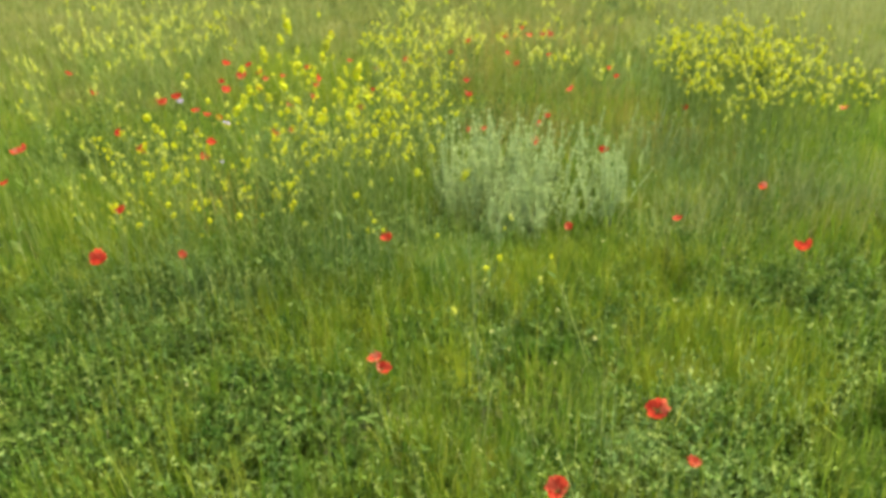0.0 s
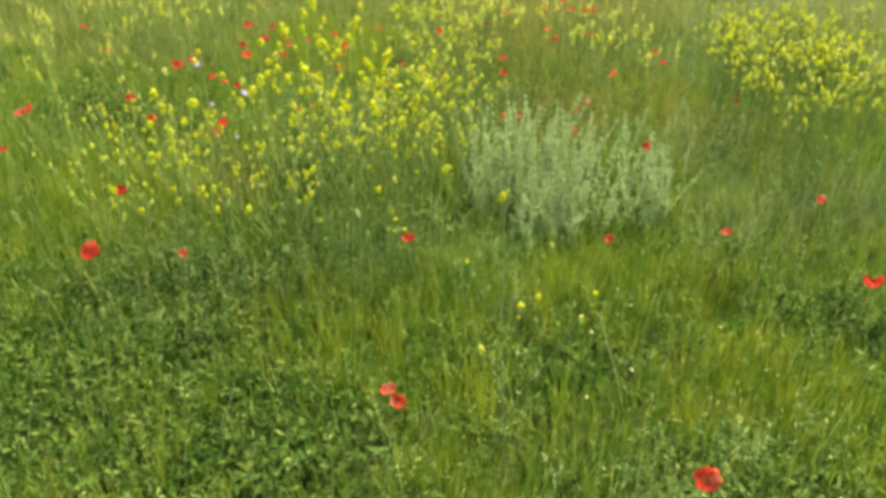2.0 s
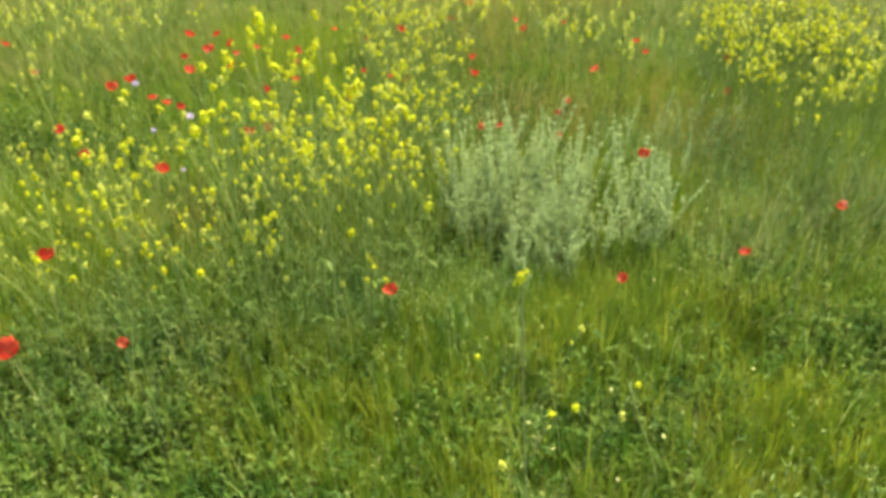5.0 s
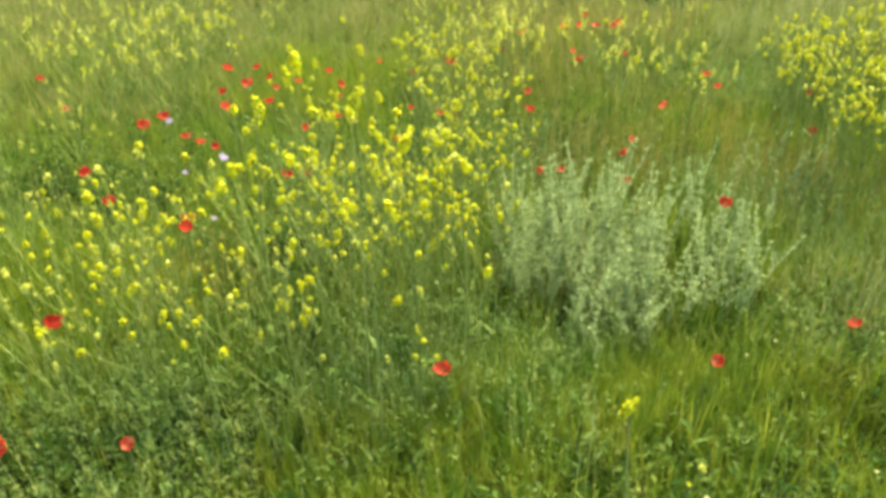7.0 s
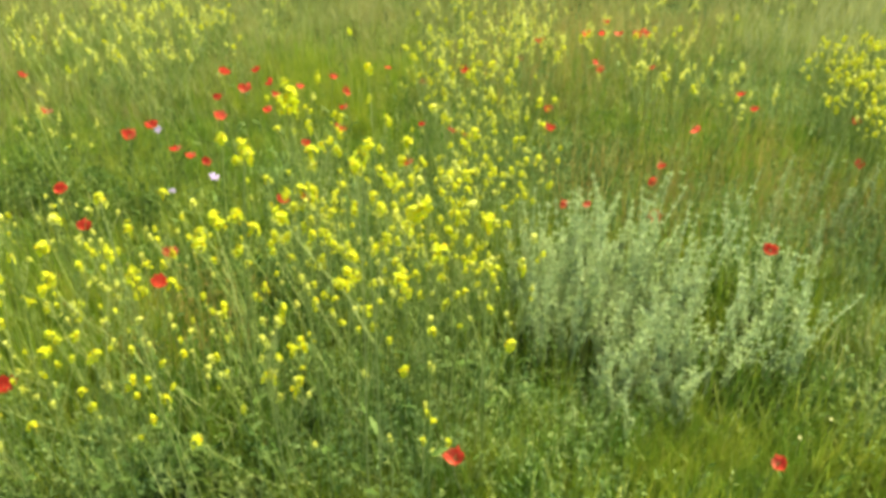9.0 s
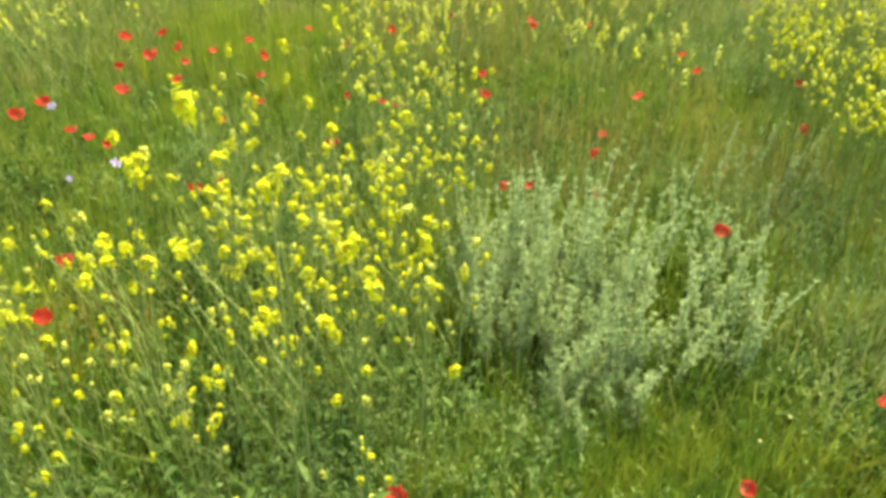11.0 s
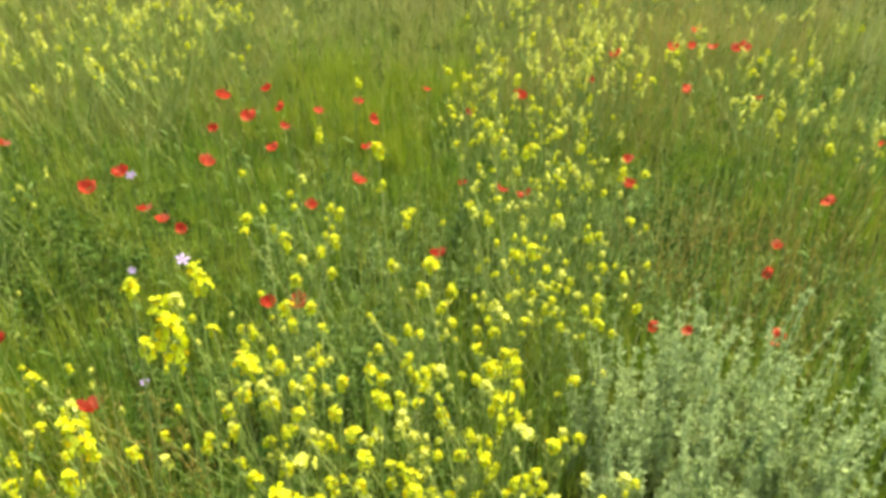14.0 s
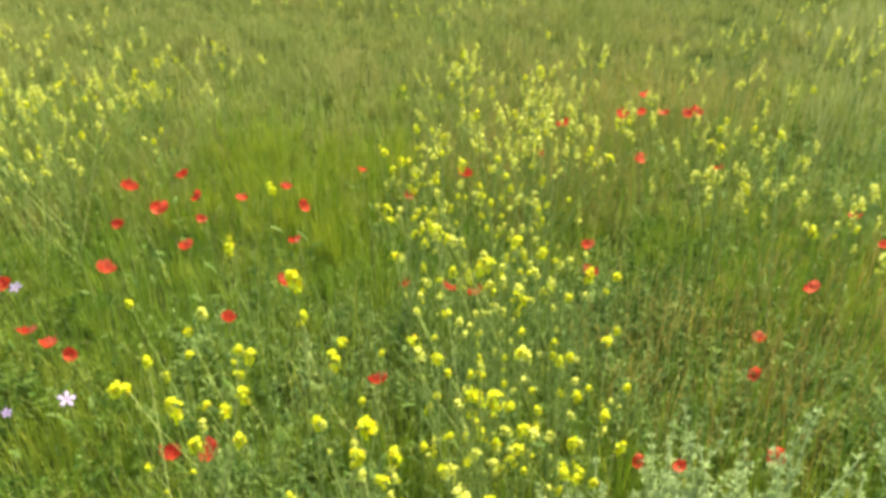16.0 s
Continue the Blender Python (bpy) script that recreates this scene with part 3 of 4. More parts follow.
shrub(1.25, 3.75, 0.22, 0.18, 13, 0.36, 0.30, "sparse grey-green wormwood at the edge of yellow flowers")


# ---- poppies ----
def petal_mesh(seed, sweep):
    """A broad papery petal that follows a goblet: it rises from the middle, bellies out and closes by the sweep in radians."""
    r = np.random.default_rng(seed)
    V, F, n, m = [], [], 6, 8
    for i in range(n + 1):
        u = i / n
        for j in range(m + 1):
            s = j / m * 2 - 1
            th = u * sweep * (1 - 0.16 * s * s + 0.05 * math.sin(s * 6 + seed))
            ph = s * (0.45 + 0.52 * min(1.0, u * 1.6))
            rad = math.sin(th) * (1 + 0.10 * u * math.sin(s * 7 + 2 * seed) + 0.05 * u * r.normal()) * (1 - 0.12 * u * (j % 4 == 0))
            V.append((rad * math.cos(ph), rad * math.sin(ph), 0.9 * (1 - math.cos(th)) + 0.13 * u * u * math.sin(s * 9 + seed) + 0.03 * u * r.normal()))
    for i in range(n):
        for j in range(m):
            a = i * (m + 1) + j
            F.append([a, a + 1, a + m + 2, a + m + 1])
    me = array_mesh("petal", V, [np.array(F)], PETAL_RED)
    me.polygons.foreach_set("use_smooth", [True] * len(me.polygons))
    return me


PETALS = [petal_mesh(i, c) for i, c in enumerate((1.2, 1.4, 1.65, 1.85, 1.3, 1.55))]


def leaf_mesh(seed, width):
    """One leaf a unit long from the origin along x, lobed, folded and arched."""
    r = np.random.default_rng(seed)
    V, F = [], []
    for i in range(8):
        u = i / 7
        w = width * (0.25 + math.sin(math.pi * min(u * 1.05, 1.0)) ** 0.7) * (0.62 if i % 2 else 1.0) * (0.85 + 0.3 * r.random()) * (0.05 if i == 7 else 1)
        c = 0.25 * u - 0.35 * u * u
        V += [(u, -w / 2, c + 0.12 * w), (u, 0, c), (u, w / 2, c + 0.12 * w)]
    for i in range(7):
        a = 3 * i
        F += [[a, a + 1, a + 4, a + 3], [a + 1, a + 2, a + 5, a + 4]]
    return array_mesh("leaf", V, [np.array(F)], STEM_LEAF)


LEAVES = [leaf_mesh(i, w) for i, w in enumerate((0.22, 0.3, 0.26, 0.36))]


def leaf_parts(e, spots, length):
    """Puts a lobed leaf at each of the spots on a stem."""
    for p in spots:
        m = Matrix.Translation(p) @ Euler((rnd.gauss(0, 0.3), -rnd.uniform(0.2, 1.0), rnd.random() * 6.28)).to_matrix().to_4x4()
        part("leaf", rnd.choice(LEAVES), e, m @ Matrix.Scale(length * rnd.uniform(0.7, 1.25), 4))


def capsule_mesh():
    bm = bmesh.new()
    bmesh.ops.create_uvsphere(bm, u_segments=8, v_segments=5, radius=0.16)
    bmesh.ops.scale(bm, verts=bm.verts, vec=(1, 1, 1.2))
    bmesh.ops.translate(bm, verts=bm.verts, vec=(0, 0, 0.12))
    low = [bm.verts.new((math.cos(i * 0.449) * 0.12, math.sin(i * 0.449) * 0.12, 0.04)) for i in range(14)]
    high = [bm.verts.new((math.cos(i * 0.449) * (0.34 - 0.1 * (i % 2)), math.sin(i * 0.449) * (0.34 - 0.1 * (i % 2)), 0.24 - 0.08 * (i % 2))) for i in range(14)]
    for i in range(14):
        bm.faces.new((low[i], low[(i + 1) % 14], high[(i + 1) % 14], high[i]))
    bm.verts.index_update()
    me = bpy.data.meshes.new("capsule")
    bm.to_mesh(me)
    me.materials.append(CAPSULE)
    return me


CAP = capsule_mesh()


def poppy(x, y, z, size=0.062, cup=None, tilt=None):
    """A poppy whose flower is at x, y, z: bent hairy stem, four petals, a dark centre, cut leaves at the foot."""
    bx_, by_ = x + rnd.uniform(-0.05, 0.05), y + rnd.uniform(-0.04, 0.06)
    gz = ground_at(bx_, by_) - 0.01
    e = thing("poppy", (bx_, by_, gz), "red field poppy with four papery petals on a thin stem", "poppy", "poppies in the meadow")
    top = Vector((x - bx_, y - by_, z - gz))
    pts = [(top.x * t ** 1.6 + 0.012 * math.sin(t * 5 + x), top.y * t ** 1.6, top.z * t) for t in np.linspace(0, 1, 7)]
    pts[-1] = tuple(top)
    v, q = tube(pts, 0.0017, 0.0012, 4)
    part("stem", array_mesh("stem", v, [q], STEM), e)
    leaf_parts(e, [(top.x * t ** 1.6, top.y * t ** 1.6, top.z * t) for t in (0.15, 0.25, 0.38, 0.5)], 0.05)
    tl = tilt if tilt is not None else (rnd.gauss(0.3, 0.2), rnd.gauss(0, 0.22))
    h = Matrix.Translation(top) @ Euler((tl[0], tl[1], rnd.random() * 6.28)).to_matrix().to_4x4() @ Matrix.Diagonal((size * 0.40 * rnd.uniform(0.85, 1.12), size * 0.40 * rnd.uniform(0.85, 1.12), size * rnd.uniform(0.37, 0.48), 1)) @ Matrix.Translation((0, 0, -0.4))
    c = rnd.choice((1, 2, 4, 5, 2, 3)) if cup is None else cup
    for j in range(4):
        part("petal", PETALS[(c + (j % 2) * 2) % 6], e, h @ pose(0, 0, 0.02 * (j % 2), 0, 0, 90 * j + rnd.uniform(-8, 8)))
    part("capsule", CAP, e, h @ Matrix.Scale(0.34, 4), "dark seed capsule with stamens")
    return e


for x, y, z, s in ((-0.895, 1.764, 0.506, 0.060), (-0.1, 2.2, 0.35, 0.058), (-0.080, 1.40, 0.39, 0.052), (-0.062, 1.385, 0.368, 0.050),
                   (0.572, 1.155, 0.397, 0.060), (1.174, 1.857, 0.446, 0.060), (0.816, 3.113, 0.329, 0.052), (-1.917, 3.358, 0.317, 0.066),
                   (-1.86, 3.2, 0.36, 0.056), (0.984, 2.484, 0.268, 0.052), (1.39, 2.723, 0.291, 0.050), (0.518, 2.156, 0.395, 0.040),
                   (0.62, 1.02, 0.36, 0.042), (0.32, 0.93, 0.38, 0.062), (-0.659, 1.782, 0.505, 0.034), (-0.697, 2.344, 0.66, 0.045),
                   (2.05, 3.5, 0.38, 0.06), (-1.69, 2.74, 0.38, 0.05)):
    poppy(x, y, z, s)
for x, y, z, s in ((-1.322, 3.895, 0.412, 0.064), (-1.359, 3.769, 0.42, 0.066), (-1.177, 4.434, 0.464, 0.070), (-1.073, 3.975, 0.423, 0.072),
                   (-0.672, 4.614, 0.316, 0.062), (-0.895, 4.665, 0.328, 0.064), (-1.095, 4.443, 0.382, 0.072), (-1.19, 4.33, 0.38, 0.05),
                   (-0.94, 4.37, 0.38, 0.052), (-1.01, 4.55, 0.38, 0.05), (-1.12, 4.74, 0.38, 0.05), (-0.73, 4.64, 0.38, 0.055),
                   (-1.18, 3.74, 0.38, 0.06), (-1.11, 3.70, 0.37, 0.055), (-1.04, 3.66, 0.36, 0.045), (-0.61, 4.03, 0.355, 0.062),
                   (-0.70, 3.80, 0.38, 0.055), (-0.95, 4.23, 0.36, 0.05), (-0.63, 4.27, 0.36, 0.05), (-1.25, 3.11, 0.38, 0.06), (-0.90, 2.88, 0.42, 0.056)):
    poppy(x, y, z, s)
for x, y, z, s in ((-0.30, 4.56, 0.38, 0.048), (-0.49, 4.80, 0.38, 0.048), (-0.123, 4.796, 0.367, 0.062), (-0.155, 3.98, 0.37, 0.05),
                   (-0.088, 4.0, 0.345, 0.05), (-0.29, 3.46, 0.45, 0.045), (-0.27, 3.91, 0.42, 0.042), (-0.685, 3.31, 0.38, 0.052), (-0.60, 3.30, 0.395, 0.064),
                   (-1.04, 2.28, 0.44, 0.055), (-1.86, 4.14, 0.38, 0.06), (-2.22, 4.65, 0.38, 0.06), (-1.44, 3.37, 0.38, 0.055),
                   (1.45, 4.08, 0.38, 0.06), (1.38, 3.844, 0.298, 0.05), (1.09, 4.22, 0.38, 0.045)):
    poppy(x, y, z, s)
for x, y, z, s in ((0.546, 3.45, 0.263, 0.060), (0.22, 3.32, 0.37, 0.034), (0.29, 3.288, 0.386, 0.038),
                   (0.631, 5.415, 0.188, 0.06), (0.69, 5.72, 0.38, 0.06), (0.54, 5.43, 0.38, 0.065), (0.63, 5.46, 0.38, 0.06), (0.72, 5.46, 0.38, 0.06),
                   (0.82, 5.44, 0.38, 0.07), (0.86, 5.47, 0.38, 0.06), (0.52, 4.90, 0.38, 0.052), (0.28, 5.31, 0.38, 0.06), (0.15, 4.97, 0.38, 0.055),
                   (0.24, 4.21, 0.38, 0.052), (0.243, 4.18, 0.31, 0.058), (0.67, 3.943, 0.24, 0.048), (0.60, 3.77, 0.25, 0.044),
                   (0.79, 3.97, 0.38, 0.052), (1.09, 4.42, 0.38, 0.045), (0.78, 4.82, 0.38, 0.045)):
    poppy(x, y, z, s)


# ---- wild mustard ----
def head_mesh(seed, mat, florets, size, tall):
    """A raceme: four-petalled florets over a dome round a knot of buds. About one unit across."""
    r = np.random.default_rng(seed)
    V, T = [], []
    lop = np.array([r.normal(0, 0.06), r.normal(0, 0.06), 0])
    for i in range(florets):
        f = (i + 0.5) / florets
        a, el = i * 2.4 + r.normal(0, 0.3), math.pi / 2 * (1 - 1.5 * f) + r.normal(0, 0.12)
        nrm = np.array([math.cos(a) * math.cos(el), math.sin(a) * math.cos(el), math.sin(el)])
        c = nrm * np.array([0.27, 0.27, 0.36 * tall]) * (0.65 + 0.65 * r.random()) + lop * f * 2
        nrm = nrm + np.array([0, 0, 0.45])
        nrm /= np.linalg.norm(nrm)
        s = np.cross(nrm, (0.2, 0.4, 0.9)); s /= np.linalg.norm(s)
        t = np.cross(nrm, s)
        for k in range(4):
            q = k * math.pi / 2 + a
            d, e = math.cos(q) * s + math.sin(q) * t, -math.sin(q) * s + math.cos(q) * t
            L = 1.15 * size * (0.6 + 0.65 * r.random())
            b = len(V)
            V += [c, c + d * L * 0.7 + e * L * 0.45 + nrm * L * 0.2, c + d * L + nrm * L * 0.1, c + d * L * 0.7 - e * L * 0.45 + nrm * L * 0.2]
            T += [[b, b + 1, b + 2], [b, b + 2, b + 3]]
    me = array_mesh("flower_head", V, [np.array(T)], [mat, BUD])
    bm = bmesh.new()
    bm.from_mesh(me)
    for i in range(2):
        g_ = bmesh.ops.create_icosphere(bm, subdivisions=1, radius=0.17 - 0.05 * i, matrix=Matrix.Translation((0.07 * i, 0.04 * i, 0.16 - 0.12 * i)))
        for v in g_["verts"]:
            for f in v.link_faces:
                f.material_index = 1
    bm.to_mesh(me)
    bm.free()
    return me


HEADS = [head_mesh(i, YELLOW, n, z, t) for i, (n, z, t) in enumerate(((12, 0.19, 1.0), (13, 0.18, 1.1), (9, 0.21, 0.9), (15, 0.18, 1.35), (8, 0.22, 0.8), (9, 0.2, 1.1)))]
PALE_HEADS = [head_mesh(20 + i, PALE_YELLOW, n, z, t) for i, (n, z, t) in enumerate(((8, 0.19, 0.9), (10, 0.17, 1.0), (7, 0.2, 0.8)))]
CROWN = head_mesh(63, YELLOW, 20, 0.17, 1.7)
SPIKES = [head_mesh(40 + i, PALE_YELLOW, n, z, t) for i, (n, z, t) in enumerate(((11, 0.20, 2.4), (9, 0.22, 2.0), (12, 0.19, 2.9)))]


def mustard(x, y, heads, pale=0.25, label="tall wild mustard with small bright yellow flower heads", size=(0.024, 0.036), crown=0, spiky=False):
    """A branched mustard plant rooted at x, y that carries its flower heads at the given places."""
    stalk_mat = STEM if y < 1.8 else MUSTARD_STEM
    gz = ground_at(x, y) - 0.01
    e = thing("wild_mustard", (x, y, gz), label, "wild mustard", "yellow mustard plants")
    hs = [Vector((hx - x, hy - y, hz - gz)) for hx, hy, hz in heads]
    top = max(hs, key=lambda h: h.z)
    def at(t):
        return Vector((top.x * t ** 1.5 + 0.015 * math.sin(4 * t + x * 9) * (1 - t), top.y * t ** 1.5, top.z * t))
    thick = 1.35 if y > 3.5 else 1.0
    v, q = tube([at(t) for t in np.linspace(0, 1, 8)], 0.0023 * thick, 0.0014 * thick, 4)
    part("stem", array_mesh("stem", v, [q], stalk_mat), e)
    for h in hs:
        if h is not top:
            t0 = max(0.08, min(0.88, (h.z - rnd.uniform(0.06, 0.13) - rnd.uniform(0.8, 1.3) * math.hypot(h.x - at(0.7).x, h.y - at(0.7).y)) / top.z))
            n = at(t0)
            d = h - n
            mid = n + Vector((d.x * 0.56, d.y * 0.56, d.z * 0.46))
            pts = [n * (1 - t) ** 2 + mid * 2 * t * (1 - t) + h * t * t for t in np.linspace(0, 1, 6)]
            sets = [tube(pts, 0.0012 * thick, 0.0011 * thick, 3)]
            for _ in range(5):
                t = rnd.uniform(0.35, 0.95)
                p = n * (1 - t) ** 2 + mid * 2 * t * (1 - t) + h * t * t
                a = rnd.random() * 6.28
                w = Vector((math.cos(a) * 0.6, math.sin(a) * 0.6, 1)) * rnd.uniform(0.012, 0.024)
                sets.append(tube([p, p + w * 0.5, p + w], 0.0012, 0.0008, 3))
            v, q, t = join(*sets)
            br = part("branch", array_mesh("branch", v, [q, t], stalk_mat), e)
        else:
            br = None
        me = CROWN if crown and h is top else rnd.choice(SPIKES if spiky and rnd.random() < 0.7 else PALE_HEADS if rnd.random() < pale else HEADS)
        s = (0.95 if y < 2.7 else 1.0) * (size[0] + (size[1] - size[0]) * rnd.random() ** 1.3)
        if h.z > 0.74 and y < 2.8:
            s *= 1.25
        if h is top:
            s = crown or s * 1.1
        m = Matrix.Translation(h) @ Euler((rnd.gauss(0, 0.25), rnd.gauss(0, 0.25), rnd.random() * 6.28)).to_matrix().to_4x4() @ Matrix.Diagonal((s, s, s * rnd.uniform(1.0, 1.5), 1))
        part("flower_head", me, br or e, m)
        if br and rnd.random() < 0.34:
            t = rnd.uniform(0.72, 0.92)
            a = rnd.random() * 6.28
            p = n * (1 - t) ** 2 + mid * 2 * t * (1 - t) + h * t * t + Vector((math.cos(a), math.sin(a), 0.8)) * 0.008
            part("flower_head", rnd.choice(PALE_HEADS if rnd.random() < 0.5 else HEADS), br, Matrix.Translation(p) @ Euler((rnd.gauss(0, 0.5), rnd.gauss(0, 0.5), a)).to_matrix().to_4x4() @ Matrix.Scale(s * rnd.uniform(0.45, 0.75), 4))
    leaf_parts(e, [at(t) for t in (0.12, 0.26, 0.42)], 0.042)
    return e


mustard(0.19, 1.40, ((0.085, 1.433, 0.709), (0.265, 1.465, 0.737), (0.196, 1.33, 0.671), (0.225, 1.295, 0.716), (0.358, 1.417, 0.653), (0.12, 1.337, 0.558), (0.33, 1.40, 0.60), (0.156, 1.442, 0.856)), 0.5,
        "spindly wild mustard with a few pale yellow heads in grass", size=(0.015, 0.022), crown=0.021)
mustard(1.38, 5.58, ((1.384, 5.582, 0.44),), 0.35)
mustard(-0.12, 2.73, ((-0.107, 2.803, 0.68), (-0.092, 2.615, 0.57), (-0.046, 2.747, 0.47), (-0.084, 2.690, 0.71), (-0.255, 2.781, 0.67),), 0.12, size=(0.020, 0.033))
mustard(-0.28, 4.26, ((-0.282, 4.263, 0.61),), 0.35)
mustard(-1.70, 4.70, ((-1.708, 4.765, 0.67), (-1.723, 4.616, 0.48), (-1.66, 4.70, 0.58), (-1.76, 4.74, 0.52)), 0.35)
mustard(-1.24, 4.17, ((-1.297, 4.021, 0.73), (-1.230, 4.209, 0.76), (-1.163, 4.186, 0.72), (-1.296, 4.233, 0.82)), 0.35)
mustard(-1.21, 4.83, ((-1.208, 4.833, 0.51), (-1.25, 4.86, 0.46)), 0.35)
mustard(-0.42, 2.46, ((-0.398, 2.338, 1.04), (-0.401, 2.500, 0.88), (-0.461, 2.549, 0.96), (-0.414, 2.500, 0.69), (-0.352, 2.385, 0.74), (-0.480, 2.421, 0.69),), 0.12, size=(0.017, 0.029), crown=0.040)
mustard(-0.14, 3.38, ((-0.079, 3.292, 0.80), (-0.132, 3.285, 0.80), (-0.198, 3.335, 0.69), (-0.172, 3.576, 0.73), (-0.241, 3.414, 0.76), (-0.020, 3.400, 0.80),), 0.12, size=(0.020, 0.033))
mustard(-0.70, 2.29, ((-0.731, 2.255, 0.88), (-0.672, 2.335, 0.49),), 0.12, size=(0.017, 0.029))
mustard(-0.70, 2.69, ((-0.652, 2.723, 0.82), (-0.769, 2.610, 0.73), (-0.736, 2.609, 0.67), (-0.662, 2.831, 0.72),), 0.12, size=(0.020, 0.033))
mustard(0.13, 3.51, ((0.156, 3.629, 0.60), (0.198, 3.573, 0.63), (0.142, 3.335, 0.63), (0.034, 3.504, 0.72),), 0.12, size=(0.020, 0.033))
mustard(-0.10, 3.13, ((-0.019, 3.227, 0.68), (-0.025, 3.152, 0.73), (-0.180, 3.100, 0.76), (-0.154, 3.151, 0.72), (-0.018, 3.173, 0.71), (-0.193, 3.170, 0.74), (-0.131, 3.024, 0.61), (-0.107, 3.058, 0.43), (-0.092, 3.186, 0.62), (-0.072, 3.077, 0.70),), 0.12, size=(0.020, 0.033))
mustard(-0.35, 3.21, ((-0.318, 3.175, 0.70), (-0.364, 3.149, 0.86), (-0.373, 3.226, 0.75), (-0.330, 3.298, 0.65),), 0.12, size=(0.020, 0.033))
mustard(-0.28, 2.27, ((-0.280, 2.319, 0.92), (-0.307, 2.293, 0.69), (-0.259, 2.260, 0.62), (-0.400, 2.212, 0.88), (-0.268, 2.238, 0.96), (-0.283, 2.171, 0.79), (-0.273, 2.313, 0.62), (-0.279, 2.214, 0.80), (-0.189, 2.403, 0.79),), 0.12, size=(0.017, 0.029))
mustard(-0.50, 3.03, ((-0.549, 2.935, 0.82), (-0.574, 3.081, 0.76), (-0.504, 2.978, 0.75), (-0.451, 3.093, 0.69), (-0.466, 3.067, 0.68), (-0.527, 3.083, 0.60), (-0.440, 3.030, 0.66), (-0.516, 2.978, 0.57),), 0.12, size=(0.020, 0.033))
mustard(0.78, 4.70, ((0.771, 4.699, 0.71), (0.83, 4.68, 0.60), (0.74, 4.74, 0.55)), 0.6)
mustard(0.86, 4.41, ((0.871, 4.415, 0.50), (0.90, 4.38, 0.46), (0.83, 4.42, 0.45)), 0.6)
mustard(0.57, 4.15, ((0.555, 4.145, 0.70),), 0.35)
mustard(0.74, 4.10, ((0.750, 3.952, 0.55), (0.749, 4.257, 0.70)), 0.35)
mustard(-0.61, 2.52, ((-0.549, 2.544, 0.85), (-0.668, 2.491, 0.67),), 0.12, size=(0.017, 0.029))
mustard(-0.62, 2.12, ((-0.684, 2.165, 0.93), (-0.556, 2.083, 0.82),), 0.12, size=(0.017, 0.029))
mustard(-0.26, 2.98, ((-0.265, 3.010, 0.65), (-0.223, 2.973, 0.64), (-0.212, 3.021, 0.64), (-0.249, 3.015, 0.70), (-0.270, 2.870, 0.66), (-0.232, 2.903, 0.55), (-0.332, 3.082, 0.65), (-0.256, 2.911, 0.62), (-0.333, 3.056, 0.49),), 0.12, size=(0.020, 0.033))
mustard(-1.04, 2.37, ((-1.022, 2.397, 0.68), (-0.980, 2.390, 0.68), (-1.031, 2.258, 0.67), (-1.100, 2.450, 0.60), (-1.060, 2.360, 0.54),), 0.12, size=(0.017, 0.029))
mustard(-0.80, 2.25, ((-0.825, 2.187, 0.76), (-0.844, 2.275, 0.64), (-0.815, 2.211, 0.62), (-0.814, 2.240, 0.85), (-0.786, 2.339, 0.72), (-0.745, 2.248, 0.45),), 0.12, size=(0.017, 0.029))
mustard(-0.51, 3.32, ((-0.447, 3.397, 0.90), (-0.568, 3.244, 0.55),), 0.12, size=(0.020, 0.033))
mustard(-0.44, 2.72, ((-0.471, 2.677, 0.71), (-0.378, 2.713, 0.71), (-0.471, 2.766, 0.68),), 0.12, size=(0.020, 0.033))
mustard(-0.06, 2.92, ((-0.101, 2.867, 0.53), (-0.118, 2.910, 0.68), (-0.107, 2.927, 0.65), (-0.094, 2.945, 0.56), (-0.015, 2.906, 0.66), (0.033, 3.015, 0.62), (0.009, 2.862, 0.58), (-0.076, 2.930, 0.65),), 0.12, size=(0.020, 0.033))
mustard(-0.51, 2.30, ((-0.486, 2.239, 0.86), (-0.581, 2.394, 0.78), (-0.560, 2.327, 0.81), (-0.476, 2.217, 0.88), (-0.459, 2.237, 0.84), (-0.460, 2.348, 0.57), (-0.519, 2.370, 0.69), (-0.468, 2.300, 0.68), (-0.411, 2.310, 0.53), (-0.481, 2.220, 0.81), (-0.599, 2.348, 0.59), (-0.575, 2.341, 0.59),), 0.12, size=(0.017, 0.029))
mustard(-0.71, 1.95, ((-0.710, 1.947, 0.78),), 0.12, size=(0.017, 0.029))

mustard(-0.15, 2.17, ((-0.154, 2.100, 0.95), (-0.125, 2.150, 0.85), (-0.190, 2.130, 0.80), (-0.140, 2.190, 0.66)), 0.1, size=(0.022, 0.032), crown=0.033)
mustard(-0.24, 2.18, ((-0.243, 2.134, 1.02), (-0.215, 2.170, 0.86), (-0.290, 2.150, 0.78)), 0.1, size=(0.020, 0.030), crown=0.034)
mustard(-0.05, 2.37, ((-0.047, 2.335, 0.80), (-0.020, 2.380, 0.68), (-0.085, 2.390, 0.62)), 0.1, size=(0.020, 0.030), crown=0.029)
mustard(-0.55, 2.29, ((-0.595, 2.351, 0.76), (-0.505, 2.210, 0.86), (-0.467, 2.274, 0.965), (-0.560, 2.250, 0.80)), 0.1, size=(0.022, 0.032), crown=0.034)
